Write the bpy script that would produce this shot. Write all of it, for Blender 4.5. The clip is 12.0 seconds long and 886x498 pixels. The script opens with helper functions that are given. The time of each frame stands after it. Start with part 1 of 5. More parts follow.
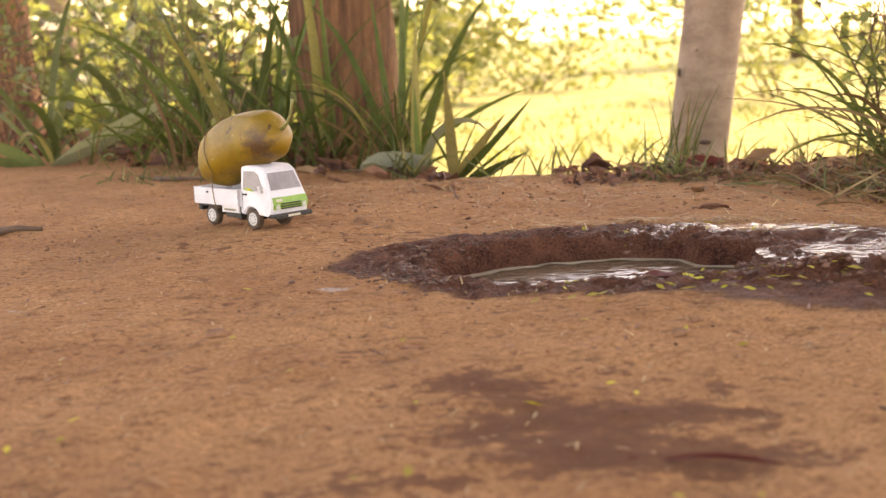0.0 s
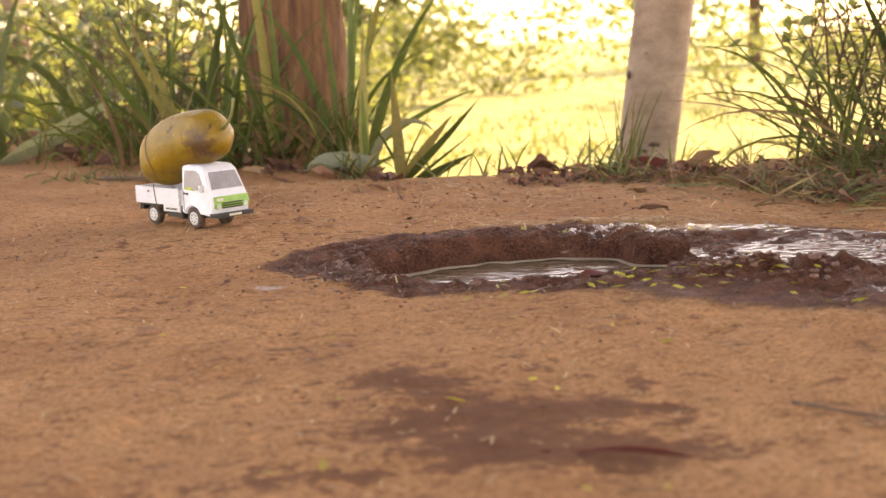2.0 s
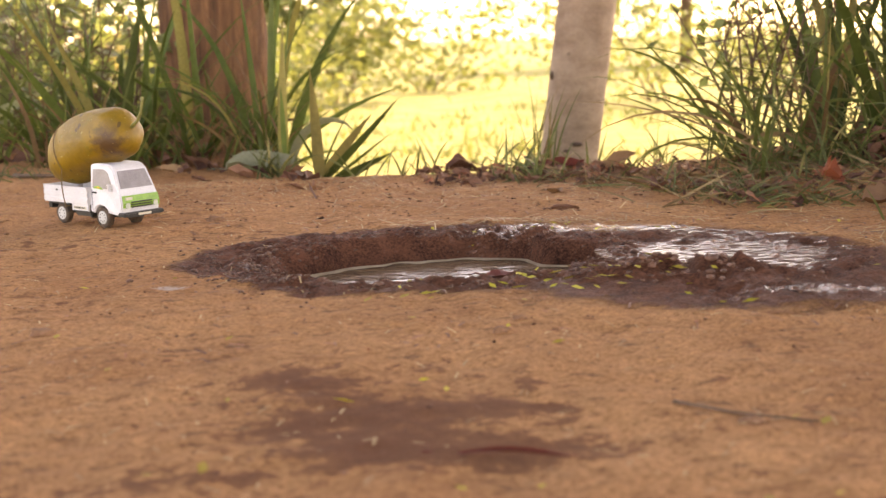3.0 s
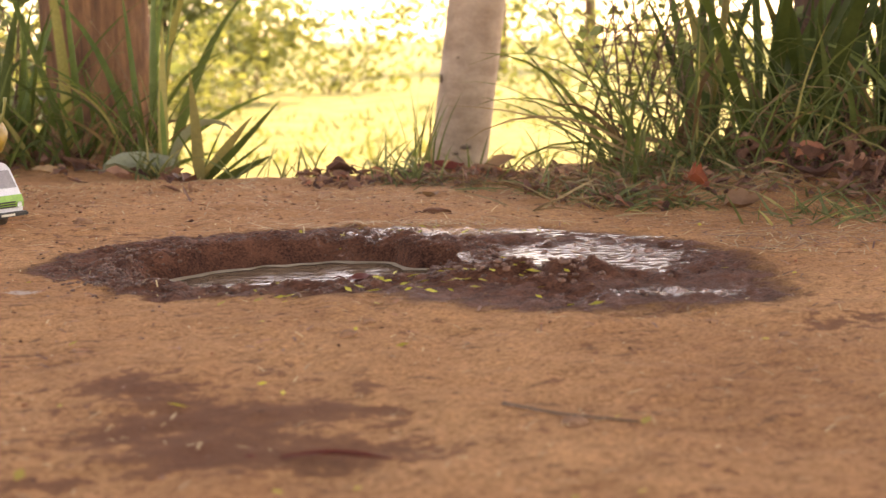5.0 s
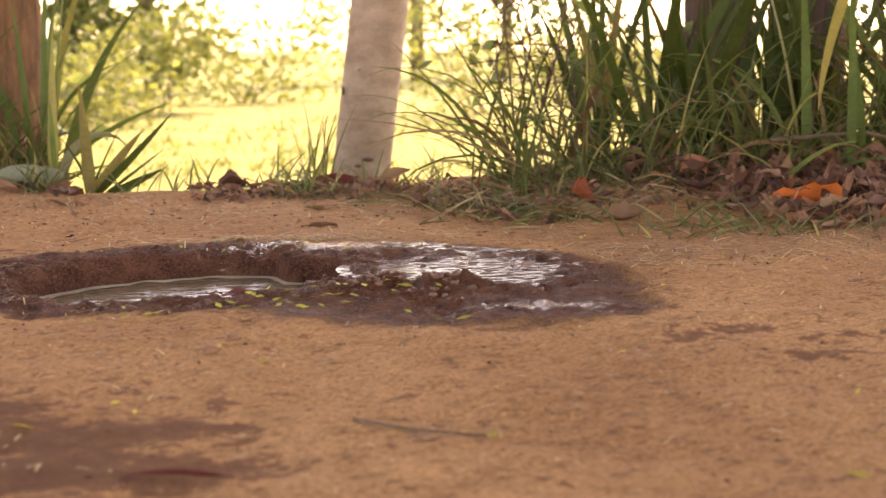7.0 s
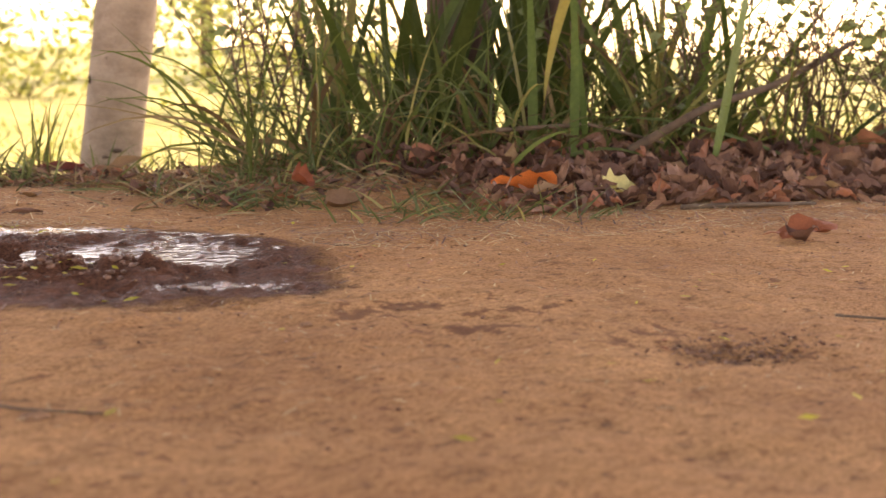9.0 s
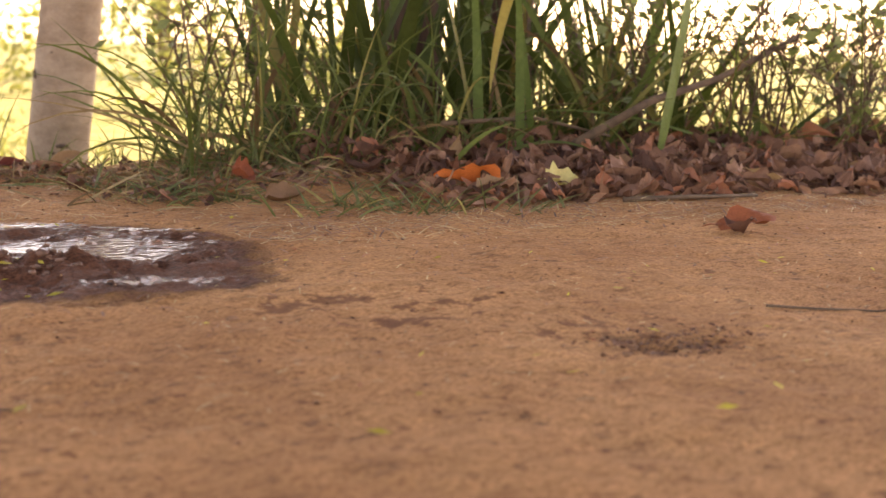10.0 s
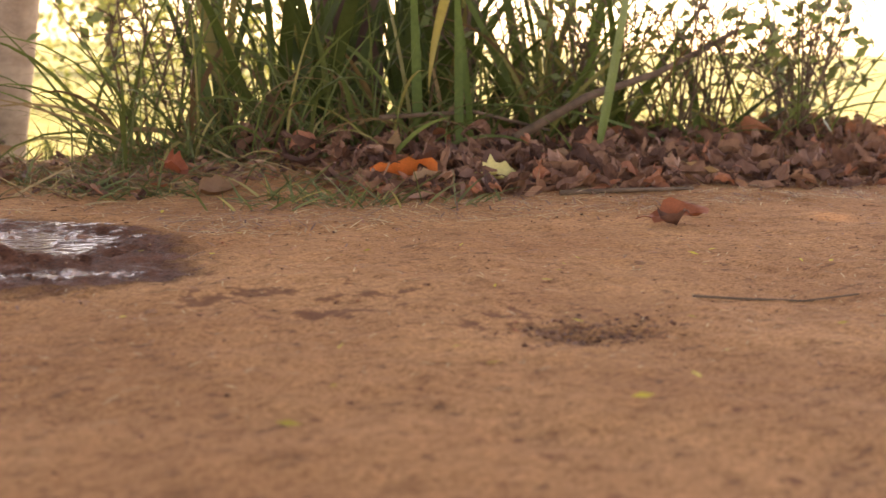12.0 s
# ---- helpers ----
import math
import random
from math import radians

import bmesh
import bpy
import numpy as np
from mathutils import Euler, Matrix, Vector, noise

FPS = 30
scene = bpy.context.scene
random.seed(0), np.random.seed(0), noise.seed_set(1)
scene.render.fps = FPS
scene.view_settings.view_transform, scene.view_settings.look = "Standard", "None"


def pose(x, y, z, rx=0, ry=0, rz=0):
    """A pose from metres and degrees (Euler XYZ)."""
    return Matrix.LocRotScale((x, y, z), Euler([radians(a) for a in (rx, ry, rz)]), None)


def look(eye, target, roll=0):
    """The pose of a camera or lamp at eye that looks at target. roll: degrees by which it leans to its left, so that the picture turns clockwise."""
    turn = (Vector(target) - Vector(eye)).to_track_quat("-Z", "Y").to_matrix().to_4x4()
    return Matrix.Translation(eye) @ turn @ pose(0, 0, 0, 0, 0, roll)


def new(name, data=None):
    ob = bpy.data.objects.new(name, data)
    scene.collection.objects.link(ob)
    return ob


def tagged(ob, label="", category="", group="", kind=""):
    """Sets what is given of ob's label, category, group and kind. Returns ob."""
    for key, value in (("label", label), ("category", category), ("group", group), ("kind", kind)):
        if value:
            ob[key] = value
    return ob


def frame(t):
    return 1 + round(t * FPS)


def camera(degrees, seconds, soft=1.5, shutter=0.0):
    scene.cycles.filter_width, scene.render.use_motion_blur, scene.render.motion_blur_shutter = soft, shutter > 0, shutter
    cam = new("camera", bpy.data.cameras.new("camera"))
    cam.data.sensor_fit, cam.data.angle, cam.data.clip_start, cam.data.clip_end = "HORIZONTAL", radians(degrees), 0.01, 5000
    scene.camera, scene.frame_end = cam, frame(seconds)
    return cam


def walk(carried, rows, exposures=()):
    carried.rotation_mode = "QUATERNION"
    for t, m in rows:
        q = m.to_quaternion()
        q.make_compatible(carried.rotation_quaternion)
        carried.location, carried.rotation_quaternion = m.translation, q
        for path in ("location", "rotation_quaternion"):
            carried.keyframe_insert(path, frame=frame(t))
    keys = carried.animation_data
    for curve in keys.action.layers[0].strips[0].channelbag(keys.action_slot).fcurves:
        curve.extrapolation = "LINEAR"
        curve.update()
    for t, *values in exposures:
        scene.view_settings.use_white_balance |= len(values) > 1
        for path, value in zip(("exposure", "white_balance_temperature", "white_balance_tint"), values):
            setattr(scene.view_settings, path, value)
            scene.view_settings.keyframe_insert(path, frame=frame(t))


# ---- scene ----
cam = camera(40.0, 12.0, soft=1.4)
PATH = [
    (0, (0.049, 0.067, 0.167), (0.129, 2.038, -0.164), -2.4),
    (0.5, (0.053, 0.066, 0.166), (0.138, 2.037, -0.162), -2.4),
    (1, (0.057, 0.063, 0.166), (0.159, 2.033, -0.162), -2.3),
    (1.5, (0.062, 0.062, 0.165), (0.187, 2.03, -0.164), -2.1),
    (2, (0.067, 0.06, 0.165), (0.211, 2.027, -0.165), -2.0),
    (2.5, (0.075, 0.058, 0.166), (0.251, 2.022, -0.167), -1.8),
    (3, (0.089, 0.054, 0.167), (0.338, 2.01, -0.17), -1.4),
    (3.5, (0.102, 0.049, 0.168), (0.415, 1.995, -0.171), -1.0),
    (5.5, (0.128, 0.04, 0.171), (0.54, 1.968, -0.165), -0.6),
    (6, (0.133, 0.038, 0.173), (0.565, 1.963, -0.159), -0.5),
    (6.5, (0.14, 0.035, 0.173), (0.603, 1.954, -0.152), -0.4),
    (7, (0.155, 0.03, 0.173), (0.68, 1.932, -0.149), -0.3),
    (7.5, (0.174, 0.022, 0.17), (0.796, 1.896, -0.147), 0.3),
    (9.5, (0.245, 0.006, 0.157), (1.117, 1.777, -0.167), 0.9),
    (10, (0.253, 0.005, 0.156), (1.145, 1.765, -0.17), 0.9),
    (10.5, (0.261, 0.005, 0.156), (1.17, 1.756, -0.175), 0.9),
    (11, (0.268, 0.005, 0.155), (1.196, 1.745, -0.177), 0.9),
    (11.5, (0.271, 0.003, 0.153), (1.218, 1.733, -0.177), 0.9),
    (12, (0.272, 0.003, 0.151), (1.231, 1.727, -0.177), 1.0),
]
walk(cam, [(t, look(eye, target, roll)) for t, eye, target, roll in PATH], exposures=[(0.0, 2.98, 10900, 30), (7.0, 2.98, 10800, 30), (12.0, 2.82, 10300, 30)])
FOCUS = 1.03
cam.data.dof.use_dof = True
cam.data.dof.focus_distance = FOCUS
cam.data.dof.aperture_fstop = 11.0

# ---- world and sun ----
SUN_AZ, SUN_EL = 38.0, 52.0
world = bpy.data.worlds.new("sky")
scene.world = world
world.use_nodes = True
wn = world.node_tree.nodes
sky = wn.new("ShaderNodeTexSky")
sky.sky_type = "NISHITA"
sky.sun_disc = False
sky.sun_elevation = radians(SUN_EL)
sky.sun_rotation = radians(SUN_AZ)
sky.dust_density = 1.2
world.node_tree.links.new(sky.outputs["Color"], wn["Background"].inputs["Color"])
wn["Background"].inputs["Strength"].default_value = 0.15
sun = new("sun", bpy.data.lights.new("sun", "SUN"))
sun.data.energy = 2.7
sun.data.angle = radians(0.5)
sun.data.color = (1.0, 0.92, 0.80)
to_sun = Vector((math.sin(radians(SUN_AZ)) * math.cos(radians(SUN_EL)), math.cos(radians(SUN_AZ)) * math.cos(radians(SUN_EL)), math.sin(radians(SUN_EL))))
sun.matrix_world = look(to_sun * 30, (0, 0, 0))


# ---- materials ----
def mat(name):
    m = bpy.data.materials.new(name)
    m.use_nodes = True
    return m, m.node_tree.nodes, m.node_tree.links, m.node_tree.nodes["Principled BSDF"]


def noise_node(n, l, vec, scale, detail=4.0, rough=0.6, stretch=None):
    t = n.new("ShaderNodeTexNoise")
    t.inputs["Scale"].default_value = scale
    t.inputs["Detail"].default_value = detail
    t.inputs["Roughness"].default_value = rough
    if stretch:
        mp = n.new("ShaderNodeMapping")
        mp.inputs["Scale"].default_value = stretch
        l.new(vec, mp.inputs["Vector"])
        vec = mp.outputs["Vector"]
    l.new(vec, t.inputs["Vector"])
    return t.outputs["Fac"]


def ramp(n, l, fac, stops):
    r = n.new("ShaderNodeValToRGB")
    els = r.color_ramp.elements
    while len(els) < len(stops):
        els.new(0.5)
    for e, (p, c) in zip(els, stops):
        e.position = p
        e.color = (*c, 1.0) if len(c) == 3 else c
    l.new(fac, r.inputs["Fac"])
    return r.outputs["Color"]


def mix(n, l, fac, a, b, mode="MIX"):
    x = n.new("ShaderNodeMix")
    x.data_type, x.blend_type = "RGBA", mode
    for sock, v in ((x.inputs[0], fac), (x.inputs[6], a), (x.inputs[7], b)):
        if isinstance(v, (int, float)):
            sock.default_value = v
        elif isinstance(v, tuple):
            sock.default_value = (*v, 1.0)
        else:
            l.new(v, sock)
    return x.outputs[2]


def calc(n, l, op, a, b=0.0, clamp=False):
    x = n.new("ShaderNodeMath")
    x.operation, x.use_clamp = op, clamp
    for sock, v in zip(x.inputs, (a, b)):
        if isinstance(v, (int, float)):
            sock.default_value = v
        else:
            l.new(v, sock)
    return x.outputs[0]


def bump(n, l, bsdf, height, strength, distance):
    b = n.new("ShaderNodeBump")
    b.inputs["Strength"].default_value = strength
    b.inputs["Distance"].default_value = distance
    l.new(height, b.inputs["Height"])
    l.new(b.outputs["Normal"], bsdf.inputs["Normal"])
    return b


def surface(name, dark, light, rough=0.7, scale=40.0, fine=300.0, metal=0.0, relief=0.0, stretch=None, coat=0.0, per_object=0.0):
    """A two-scale varied surface: blotches at one size, grain at another."""
    m, n, l, p = mat(name)
    vec = n.new("ShaderNodeTexCoord").outputs["Object"]
    big = noise_node(n, l, vec, scale, 4, 0.6, stretch)
    small = noise_node(n, l, vec, fine, 3, 0.7, stretch)
    col = mix(n, l, ramp(n, l, big, [(0.3, (0, 0, 0)), (0.7, (1, 1, 1))]), dark, light)
    col = mix(n, l, 0.35, col, mix(n, l, 1.0, col, ramp(n, l, small, [(0.3, (0.45, 0.45, 0.45)), (0.7, (1.3, 1.3, 1.3))]), "MULTIPLY"))
    if per_object:
        rnd = n.new("ShaderNodeObjectInfo").outputs["Random"]
        hs = n.new("ShaderNodeHueSaturation")
        l.new(col, hs.inputs["Color"])
        l.new(calc(n, l, "ADD", calc(n, l, "MULTIPLY", rnd, 2 * per_object), 1 - per_object), hs.inputs["Value"])
        col = hs.outputs["Color"]
    l.new(col, p.inputs["Base Color"])
    l.new(calc(n, l, "ADD", calc(n, l, "MULTIPLY", small, 0.2), rough - 0.1), p.inputs["Roughness"])
    p.inputs["Metallic"].default_value = metal
    p.inputs["Coat Weight"].default_value = coat
    if relief:
        bump(n, l, p, calc(n, l, "ADD", small, big), 0.6, relief)
    return m


def leaf_mat(name, dark, light, through_light=0.35, rough=0.5, island=False, scale=25.0, tip=None, vary=0.7):
    """Leaf: streaky diffuse with light coming through it."""
    m, n, l, p = mat(name)
    vec = n.new("ShaderNodeTexCoord").outputs["Object"]
    big = noise_node(n, l, vec, scale, 3)
    small = noise_node(n, l, vec, scale * 9, 3)
    col = mix(n, l, big, dark, light)
    rnd = n.new("ShaderNodeNewGeometry").outputs["Random Per Island"] if island else n.new("ShaderNodeObjectInfo").outputs["Random"]
    if tip:
        col = mix(n, l, calc(n, l, "MULTIPLY", calc(n, l, "GREATER_THAN", rnd, 0.88), 0.7), col, tip)
    hs = n.new("ShaderNodeHueSaturation")
    l.new(col, hs.inputs["Color"])
    l.new(calc(n, l, "ADD", calc(n, l, "MULTIPLY", rnd, vary), 1.0 - vary * 0.5), hs.inputs["Value"])
    l.new(calc(n, l, "ADD", calc(n, l, "MULTIPLY", rnd, 0.016), 0.492), hs.inputs["Hue"])
    col = mix(n, l, 0.3, hs.outputs["Color"], mix(n, l, 1.0, hs.outputs["Color"], ramp(n, l, small, [(0.3, (0.5, 0.5, 0.5)), (0.7, (1.3, 1.3, 1.3))]), "MULTIPLY"))
    l.new(col, p.inputs["Base Color"])
    p.inputs["Roughness"].default_value = rough
    p.inputs["Specular IOR Level"].default_value = 0.5 if rough < 0.55 else 0.15
    bump(n, l, p, small, 0.3, 0.002)
    tr = n.new("ShaderNodeBsdfTranslucent")
    l.new(mix(n, l, 1.0, col, (1.35, 1.32, 0.85), "MULTIPLY"), tr.inputs["Color"])
    ms = n.new("ShaderNodeMixShader")
    ms.inputs[0].default_value = through_light
    l.new(p.outputs[0], ms.inputs[1])
    l.new(tr.outputs[0], ms.inputs[2])
    l.new(ms.outputs[0], n["Material Output"].inputs["Surface"])
    return m


def ground_mat():
    m, n, l, p = mat("dirt_ground")
    vec = n.new("ShaderNodeTexCoord").outputs["Object"]

    def attr(a):
        x = n.new("ShaderNodeAttribute")
        x.attribute_name = a
        return x.outputs["Fac"]
    big = noise_node(n, l, vec, 6, 5, 0.6)
    mid = noise_node(n, l, vec, 38, 6, 0.65, (1.0, 1.6, 1.0))
    fine = noise_node(n, l, vec, 260, 6, 0.75, (0.75, 1.25, 1))
    grit = noise_node(n, l, vec, 1300, 2, 0.6)
    dirt = mix(n, l, ramp(n, l, big, [(0.35, (0, 0, 0)), (0.65, (1, 1, 1))]), (0.324, 0.148, 0.065), (0.432, 0.212, 0.095))
    dirt = mix(n, l, 1.0, dirt, ramp(n, l, mid, [(0.28, (0.58, 0.54, 0.52)), (0.45, (1, 1, 1)), (0.72, (1.15, 1.13, 1.1))]), "MULTIPLY")
    dirt = mix(n, l, 1.0, dirt, mix(n, l, 1.0, dirt, ramp(n, l, fine, [(0.36, (0.60, 0.56, 0.54)), (0.49, (1, 1, 1)), (0.66, (1.2, 1.18, 1.15))]), "MULTIPLY"))
    specks = ramp(n, l, noise_node(n, l, vec, 95, 3, 0.6, (0.6, 1.3, 1)), [(0.61, (0, 0, 0)), (0.66, (1, 1, 1))])
    dirt = mix(n, l, calc(n, l, "MULTIPLY", specks, 0.55), dirt, (0.096, 0.052, 0.033))
    grain = noise_node(n, l, vec, 560, 3, 0.65, (0.7, 1.2, 1.0))
    dirt = mix(n, l, 1.0, dirt, ramp(n, l, grain, [(0.36, (0.58, 0.53, 0.51)), (0.47, (0.98, 0.98, 0.98)), (0.55, (1.04, 1.04, 1.04)), (0.64, (1.28, 1.25, 1.2))]), "MULTIPLY")
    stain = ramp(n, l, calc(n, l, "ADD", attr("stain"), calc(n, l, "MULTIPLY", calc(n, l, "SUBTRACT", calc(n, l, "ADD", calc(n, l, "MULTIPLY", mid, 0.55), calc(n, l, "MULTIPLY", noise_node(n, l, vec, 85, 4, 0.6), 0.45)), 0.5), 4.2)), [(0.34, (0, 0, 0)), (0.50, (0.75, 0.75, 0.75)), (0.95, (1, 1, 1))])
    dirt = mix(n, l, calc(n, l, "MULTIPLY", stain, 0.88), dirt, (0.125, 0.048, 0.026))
    pale = ramp(n, l, calc(n, l, "MULTIPLY", attr("pale"), calc(n, l, "ADD", calc(n, l, "MULTIPLY", grain, 1.3), 0.1)), [(0.55, (0, 0, 0)), (0.8, (0.8, 0.8, 0.8))])
    dirt = mix(n, l, pale, dirt, (0.429, 0.370, 0.326))
    # wet mud
    wet = attr("wet")
    wetn = calc(n, l, "ADD", wet, calc(n, l, "MULTIPLY", calc(n, l, "SUBTRACT", calc(n, l, "ADD", calc(n, l, "MULTIPLY", mid, 0.7), calc(n, l, "MULTIPLY", fine, 0.3)), 0.5), 1.9))
    wetm = ramp(n, l, wetn, [(0.32, (0, 0, 0)), (0.62, (1, 1, 1))])
    mud = mix(n, l, ramp(n, l, calc(n, l, "ADD", calc(n, l, "MULTIPLY", mid, 0.5), calc(n, l, "MULTIPLY", grain, 0.5)), [(0.38, (0, 0, 0)), (0.62, (1, 1, 1))]), (0.050, 0.017, 0.010), (0.25, 0.095, 0.054))
    col = mix(n, l, wetm, dirt, mud)
    # meadow beyond the bank
    grass = mix(n, l, ramp(n, l, noise_node(n, l, vec, 4.0, 7, 0.7), [(0.3, (0, 0, 0)), (0.7, (1, 1, 1))]), (0.075, 0.090, 0.026), (0.24, 0.225, 0.088))
    col = mix(n, l, attr("meadow"), col, grass)
    l.new(col, p.inputs["Base Color"])
    ripple = noise_node(n, l, vec, 170, 4, 0.7, (0.6, 1.4, 1.0))
    film = calc(n, l, "ADD", attr("film"), calc(n, l, "MULTIPLY", calc(n, l, "SUBTRACT", mid, 0.5), 0.9))
    film = calc(n, l, "ADD", film, calc(n, l, "MULTIPLY", calc(n, l, "SUBTRACT", ripple, 0.5), 2.2))
    film = ramp(n, l, film, [(0.46, (0, 0, 0)), (0.66, (1, 1, 1))])
    rough = mix(n, l, wetm, (0.95, 0.95, 0.95), (0.66, 0.66, 0.66))
    rough = mix(n, l, film, rough, (0.07, 0.07, 0.07))
    l.new(rough, p.inputs["Roughness"])
    h = calc(n, l, "ADD", calc(n, l, "MULTIPLY", mid, 1.0), calc(n, l, "MULTIPLY", fine, 0.35))
    h = calc(n, l, "ADD", h, calc(n, l, "MULTIPLY", grain, 0.3))
    h = calc(n, l, "ADD", h, calc(n, l, "MULTIPLY", calc(n, l, "MULTIPLY", fine, wetm), 1.0))
    h = calc(n, l, "MULTIPLY", h, calc(n, l, "SUBTRACT", 1.0, calc(n, l, "MULTIPLY", film, 0.85)))
    l.new(calc(n, l, "ADD", calc(n, l, "MULTIPLY", film, 0.5), 0.1), p.inputs["Specular IOR Level"])
    h = calc(n, l, "MULTIPLY", h, calc(n, l, "ADD", 0.55, calc(n, l, "MULTIPLY", wetm, 1.8)))
    bump(n, l, p, h, 0.75, 0.006)
    return m


def water_mat():
    m, n, l, p = mat("muddy_water")
    vec = n.new("ShaderNodeTexCoord").outputs["Object"]
    murk = noise_node(n, l, vec, 30, 3)
    l.new(mix(n, l, murk, (0.141, 0.085, 0.048), (0.207, 0.130, 0.078)), p.inputs["Base Color"])
    p.inputs["Roughness"].default_value = 0.04
    p.inputs["IOR"].default_value = 1.33
    p.inputs["Specular IOR Level"].default_value = 0.36
    bump(n, l, p, calc(n, l, "ADD", noise_node(n, l, vec, 45, 2, 0.4, (0.6, 1.8, 1)), calc(n, l, "MULTIPLY", noise_node(n, l, vec, 120, 2, 0.5, (0.5, 2.2, 1)), 0.45)), 0.3, 0.005)
    return m


def film_mat():
    m, n, l, p = mat("wet_mud_film")
    vec = n.new("ShaderNodeTexCoord").outputs["Object"]
    l.new(mix(n, l, noise_node(n, l, vec, 90, 4), (0.05, 0.024, 0.016), (0.16, 0.08, 0.05)), p.inputs["Base Color"])
    p.inputs["Roughness"].default_value = 0.05
    p.inputs["IOR"].default_value = 1.4
    h = calc(n, l, "ADD", noise_node(n, l, vec, 110, 3, 0.6, (0.8, 3.4, 1)), calc(n, l, "MULTIPLY", noise_node(n, l, vec, 260, 2, 0.5, (0.7, 3.0, 1)), 0.4))
    bump(n, l, p, h, 0.18, 0.003)
    mud = ramp(n, l, noise_node(n, l, vec, 62, 4, 0.65, (1.0, 2.6, 1)), [(0.47, (0.03, 0.03, 0.03)), (0.56, (0.75, 0.75, 0.75))])
    l.new(mud, p.inputs["Roughness"])
    l.new(calc(n, l, "SUBTRACT", 0.85, mud), p.inputs["Specular IOR Level"])
    return m


def papaya_mat():
    m, n, l, p = mat("papaya_skin")
    vec = n.new("ShaderNodeTexCoord").outputs["Object"]
    sep = n.new("ShaderNodeSeparateXYZ")
    l.new(vec, sep.inputs[0])
    big = noise_node(n, l, vec, 28, 4)
    skin = mix(n, l, ramp(n, l, big, [(0.35, (0, 0, 0)), (0.65, (1, 1, 1))]), (0.165, 0.092, 0.004), (0.285, 0.155, 0.006))
    skin = mix(n, l, ramp(n, l, noise_node(n, l, vec, 60, 5), [(0.56, (0, 0, 0)), (0.72, (0.6, 0.6, 0.6))]), skin, (0.13, 0.115, 0.012))
    # bruise near the stem, on the lower flank
    d = n.new("ShaderNodeVectorMath")
    d.operation = "DISTANCE"
    l.new(vec, d.inputs[0])
    d.inputs[1].default_value = (0.040, -0.020, 0.088)
    near = calc(n, l, "SUBTRACT", 1.0, calc(n, l, "MULTIPLY", d.outputs["Value"], 30.0), True)
    br = ramp(n, l, calc(n, l, "ADD", near, calc(n, l, "MULTIPLY", calc(n, l, "SUBTRACT", noise_node(n, l, vec, 120, 4), 0.5), 1.0)), [(0.35, (0, 0, 0)), (0.75, (0.9, 0.9, 0.9))])
    skin = mix(n, l, br, skin, (0.075, 0.032, 0.012))
    dots = ramp(n, l, noise_node(n, l, vec, 240, 1, 0.3), [(0.72, (0, 0, 0)), (0.78, (0.5, 0.5, 0.5))])
    skin = mix(n, l, dots, skin, (0.42, 0.32, 0.09))
    spots = ramp(n, l, noise_node(n, l, vec, 130, 1, 0.3), [(0.71, (0, 0, 0)), (0.75, (0.8, 0.8, 0.8))])
    skin = mix(n, l, spots, skin, (0.06, 0.03, 0.01))
    l.new(skin, p.inputs["Base Color"])
    p.inputs["Roughness"].default_value = 0.55
    p.inputs["Subsurface Weight"].default_value = 0.0
    bump(n, l, p, calc(n, l, "ADD", big, calc(n, l, "MULTIPLY", dots, 0.3)), 0.6, 0.004)
    return m


M_GROUND = ground_mat()
M_WATER = water_mat()
M_FILM = film_mat()
M_PAPAYA = papaya_mat()
M_STEM = surface("papaya_stem", (0.12, 0.13, 0.03), (0.25, 0.22, 0.06), 0.6, 200, 900)
M_STRING = surface("jute_string", (0.118, 0.067, 0.022), (0.222, 0.133, 0.052), 0.9, 600, 2500)
M_WHITE = surface("white_plastic", (0.62, 0.60, 0.60), (0.72, 0.70, 0.70), 0.38, 60, 900)
M_BEDFLOOR = surface("scuffed_white_plastic", (0.370, 0.348, 0.333), (0.533, 0.518, 0.503), 0.5, 120, 900)
M_BLACK = surface("black_plastic", (0.012, 0.012, 0.012), (0.03, 0.026, 0.022), 0.5, 90, 900)
M_TYRE = surface("dusty_rubber", (0.03, 0.02, 0.014), (0.13, 0.08, 0.05), 0.85, 150, 1200)
M_RIM = surface("cream_wheel_plastic", (0.459, 0.444, 0.407), (0.577, 0.562, 0.533), 0.45, 200, 1500)
M_PANE = surface("smoky_toy_window", (0.20, 0.17, 0.17), (0.29, 0.26, 0.25), 0.4, 60, 700, coat=0.12)
M_GREEN = surface("green_decal", (0.13, 0.30, 0.02), (0.22, 0.42, 0.04), 0.4, 220, 1200)
M_LAMP = surface("clear_toy_lamp", (0.45, 0.5, 0.4), (0.7, 0.72, 0.65), 0.2, 300, 1500, coat=0.6)
M_ORANGE_DECAL = surface("orange_decal", (0.7, 0.28, 0.02), (0.8, 0.45, 0.04), 0.4, 300, 1500)
M_LABEL = surface("label_paper", (0.55, 0.5, 0.38), (0.68, 0.62, 0.48), 0.6, 300, 1500)
M_INK = surface("label_ink", (0.03, 0.03, 0.03), (0.07, 0.06, 0.05), 0.7, 300, 1500)
M_BARK_RED = surface("fibrous_red_bark", (0.085, 0.034, 0.015), (0.34, 0.155, 0.068), 0.9, 46, 330, relief=0.02, stretch=(1.6, 1.6, 0.24))
M_BARK_PALE = surface("smooth_pale_bark", (0.24, 0.145, 0.092), (0.46, 0.315, 0.22), 0.75, 14, 150, relief=0.002, stretch=(1, 1, 1.8))
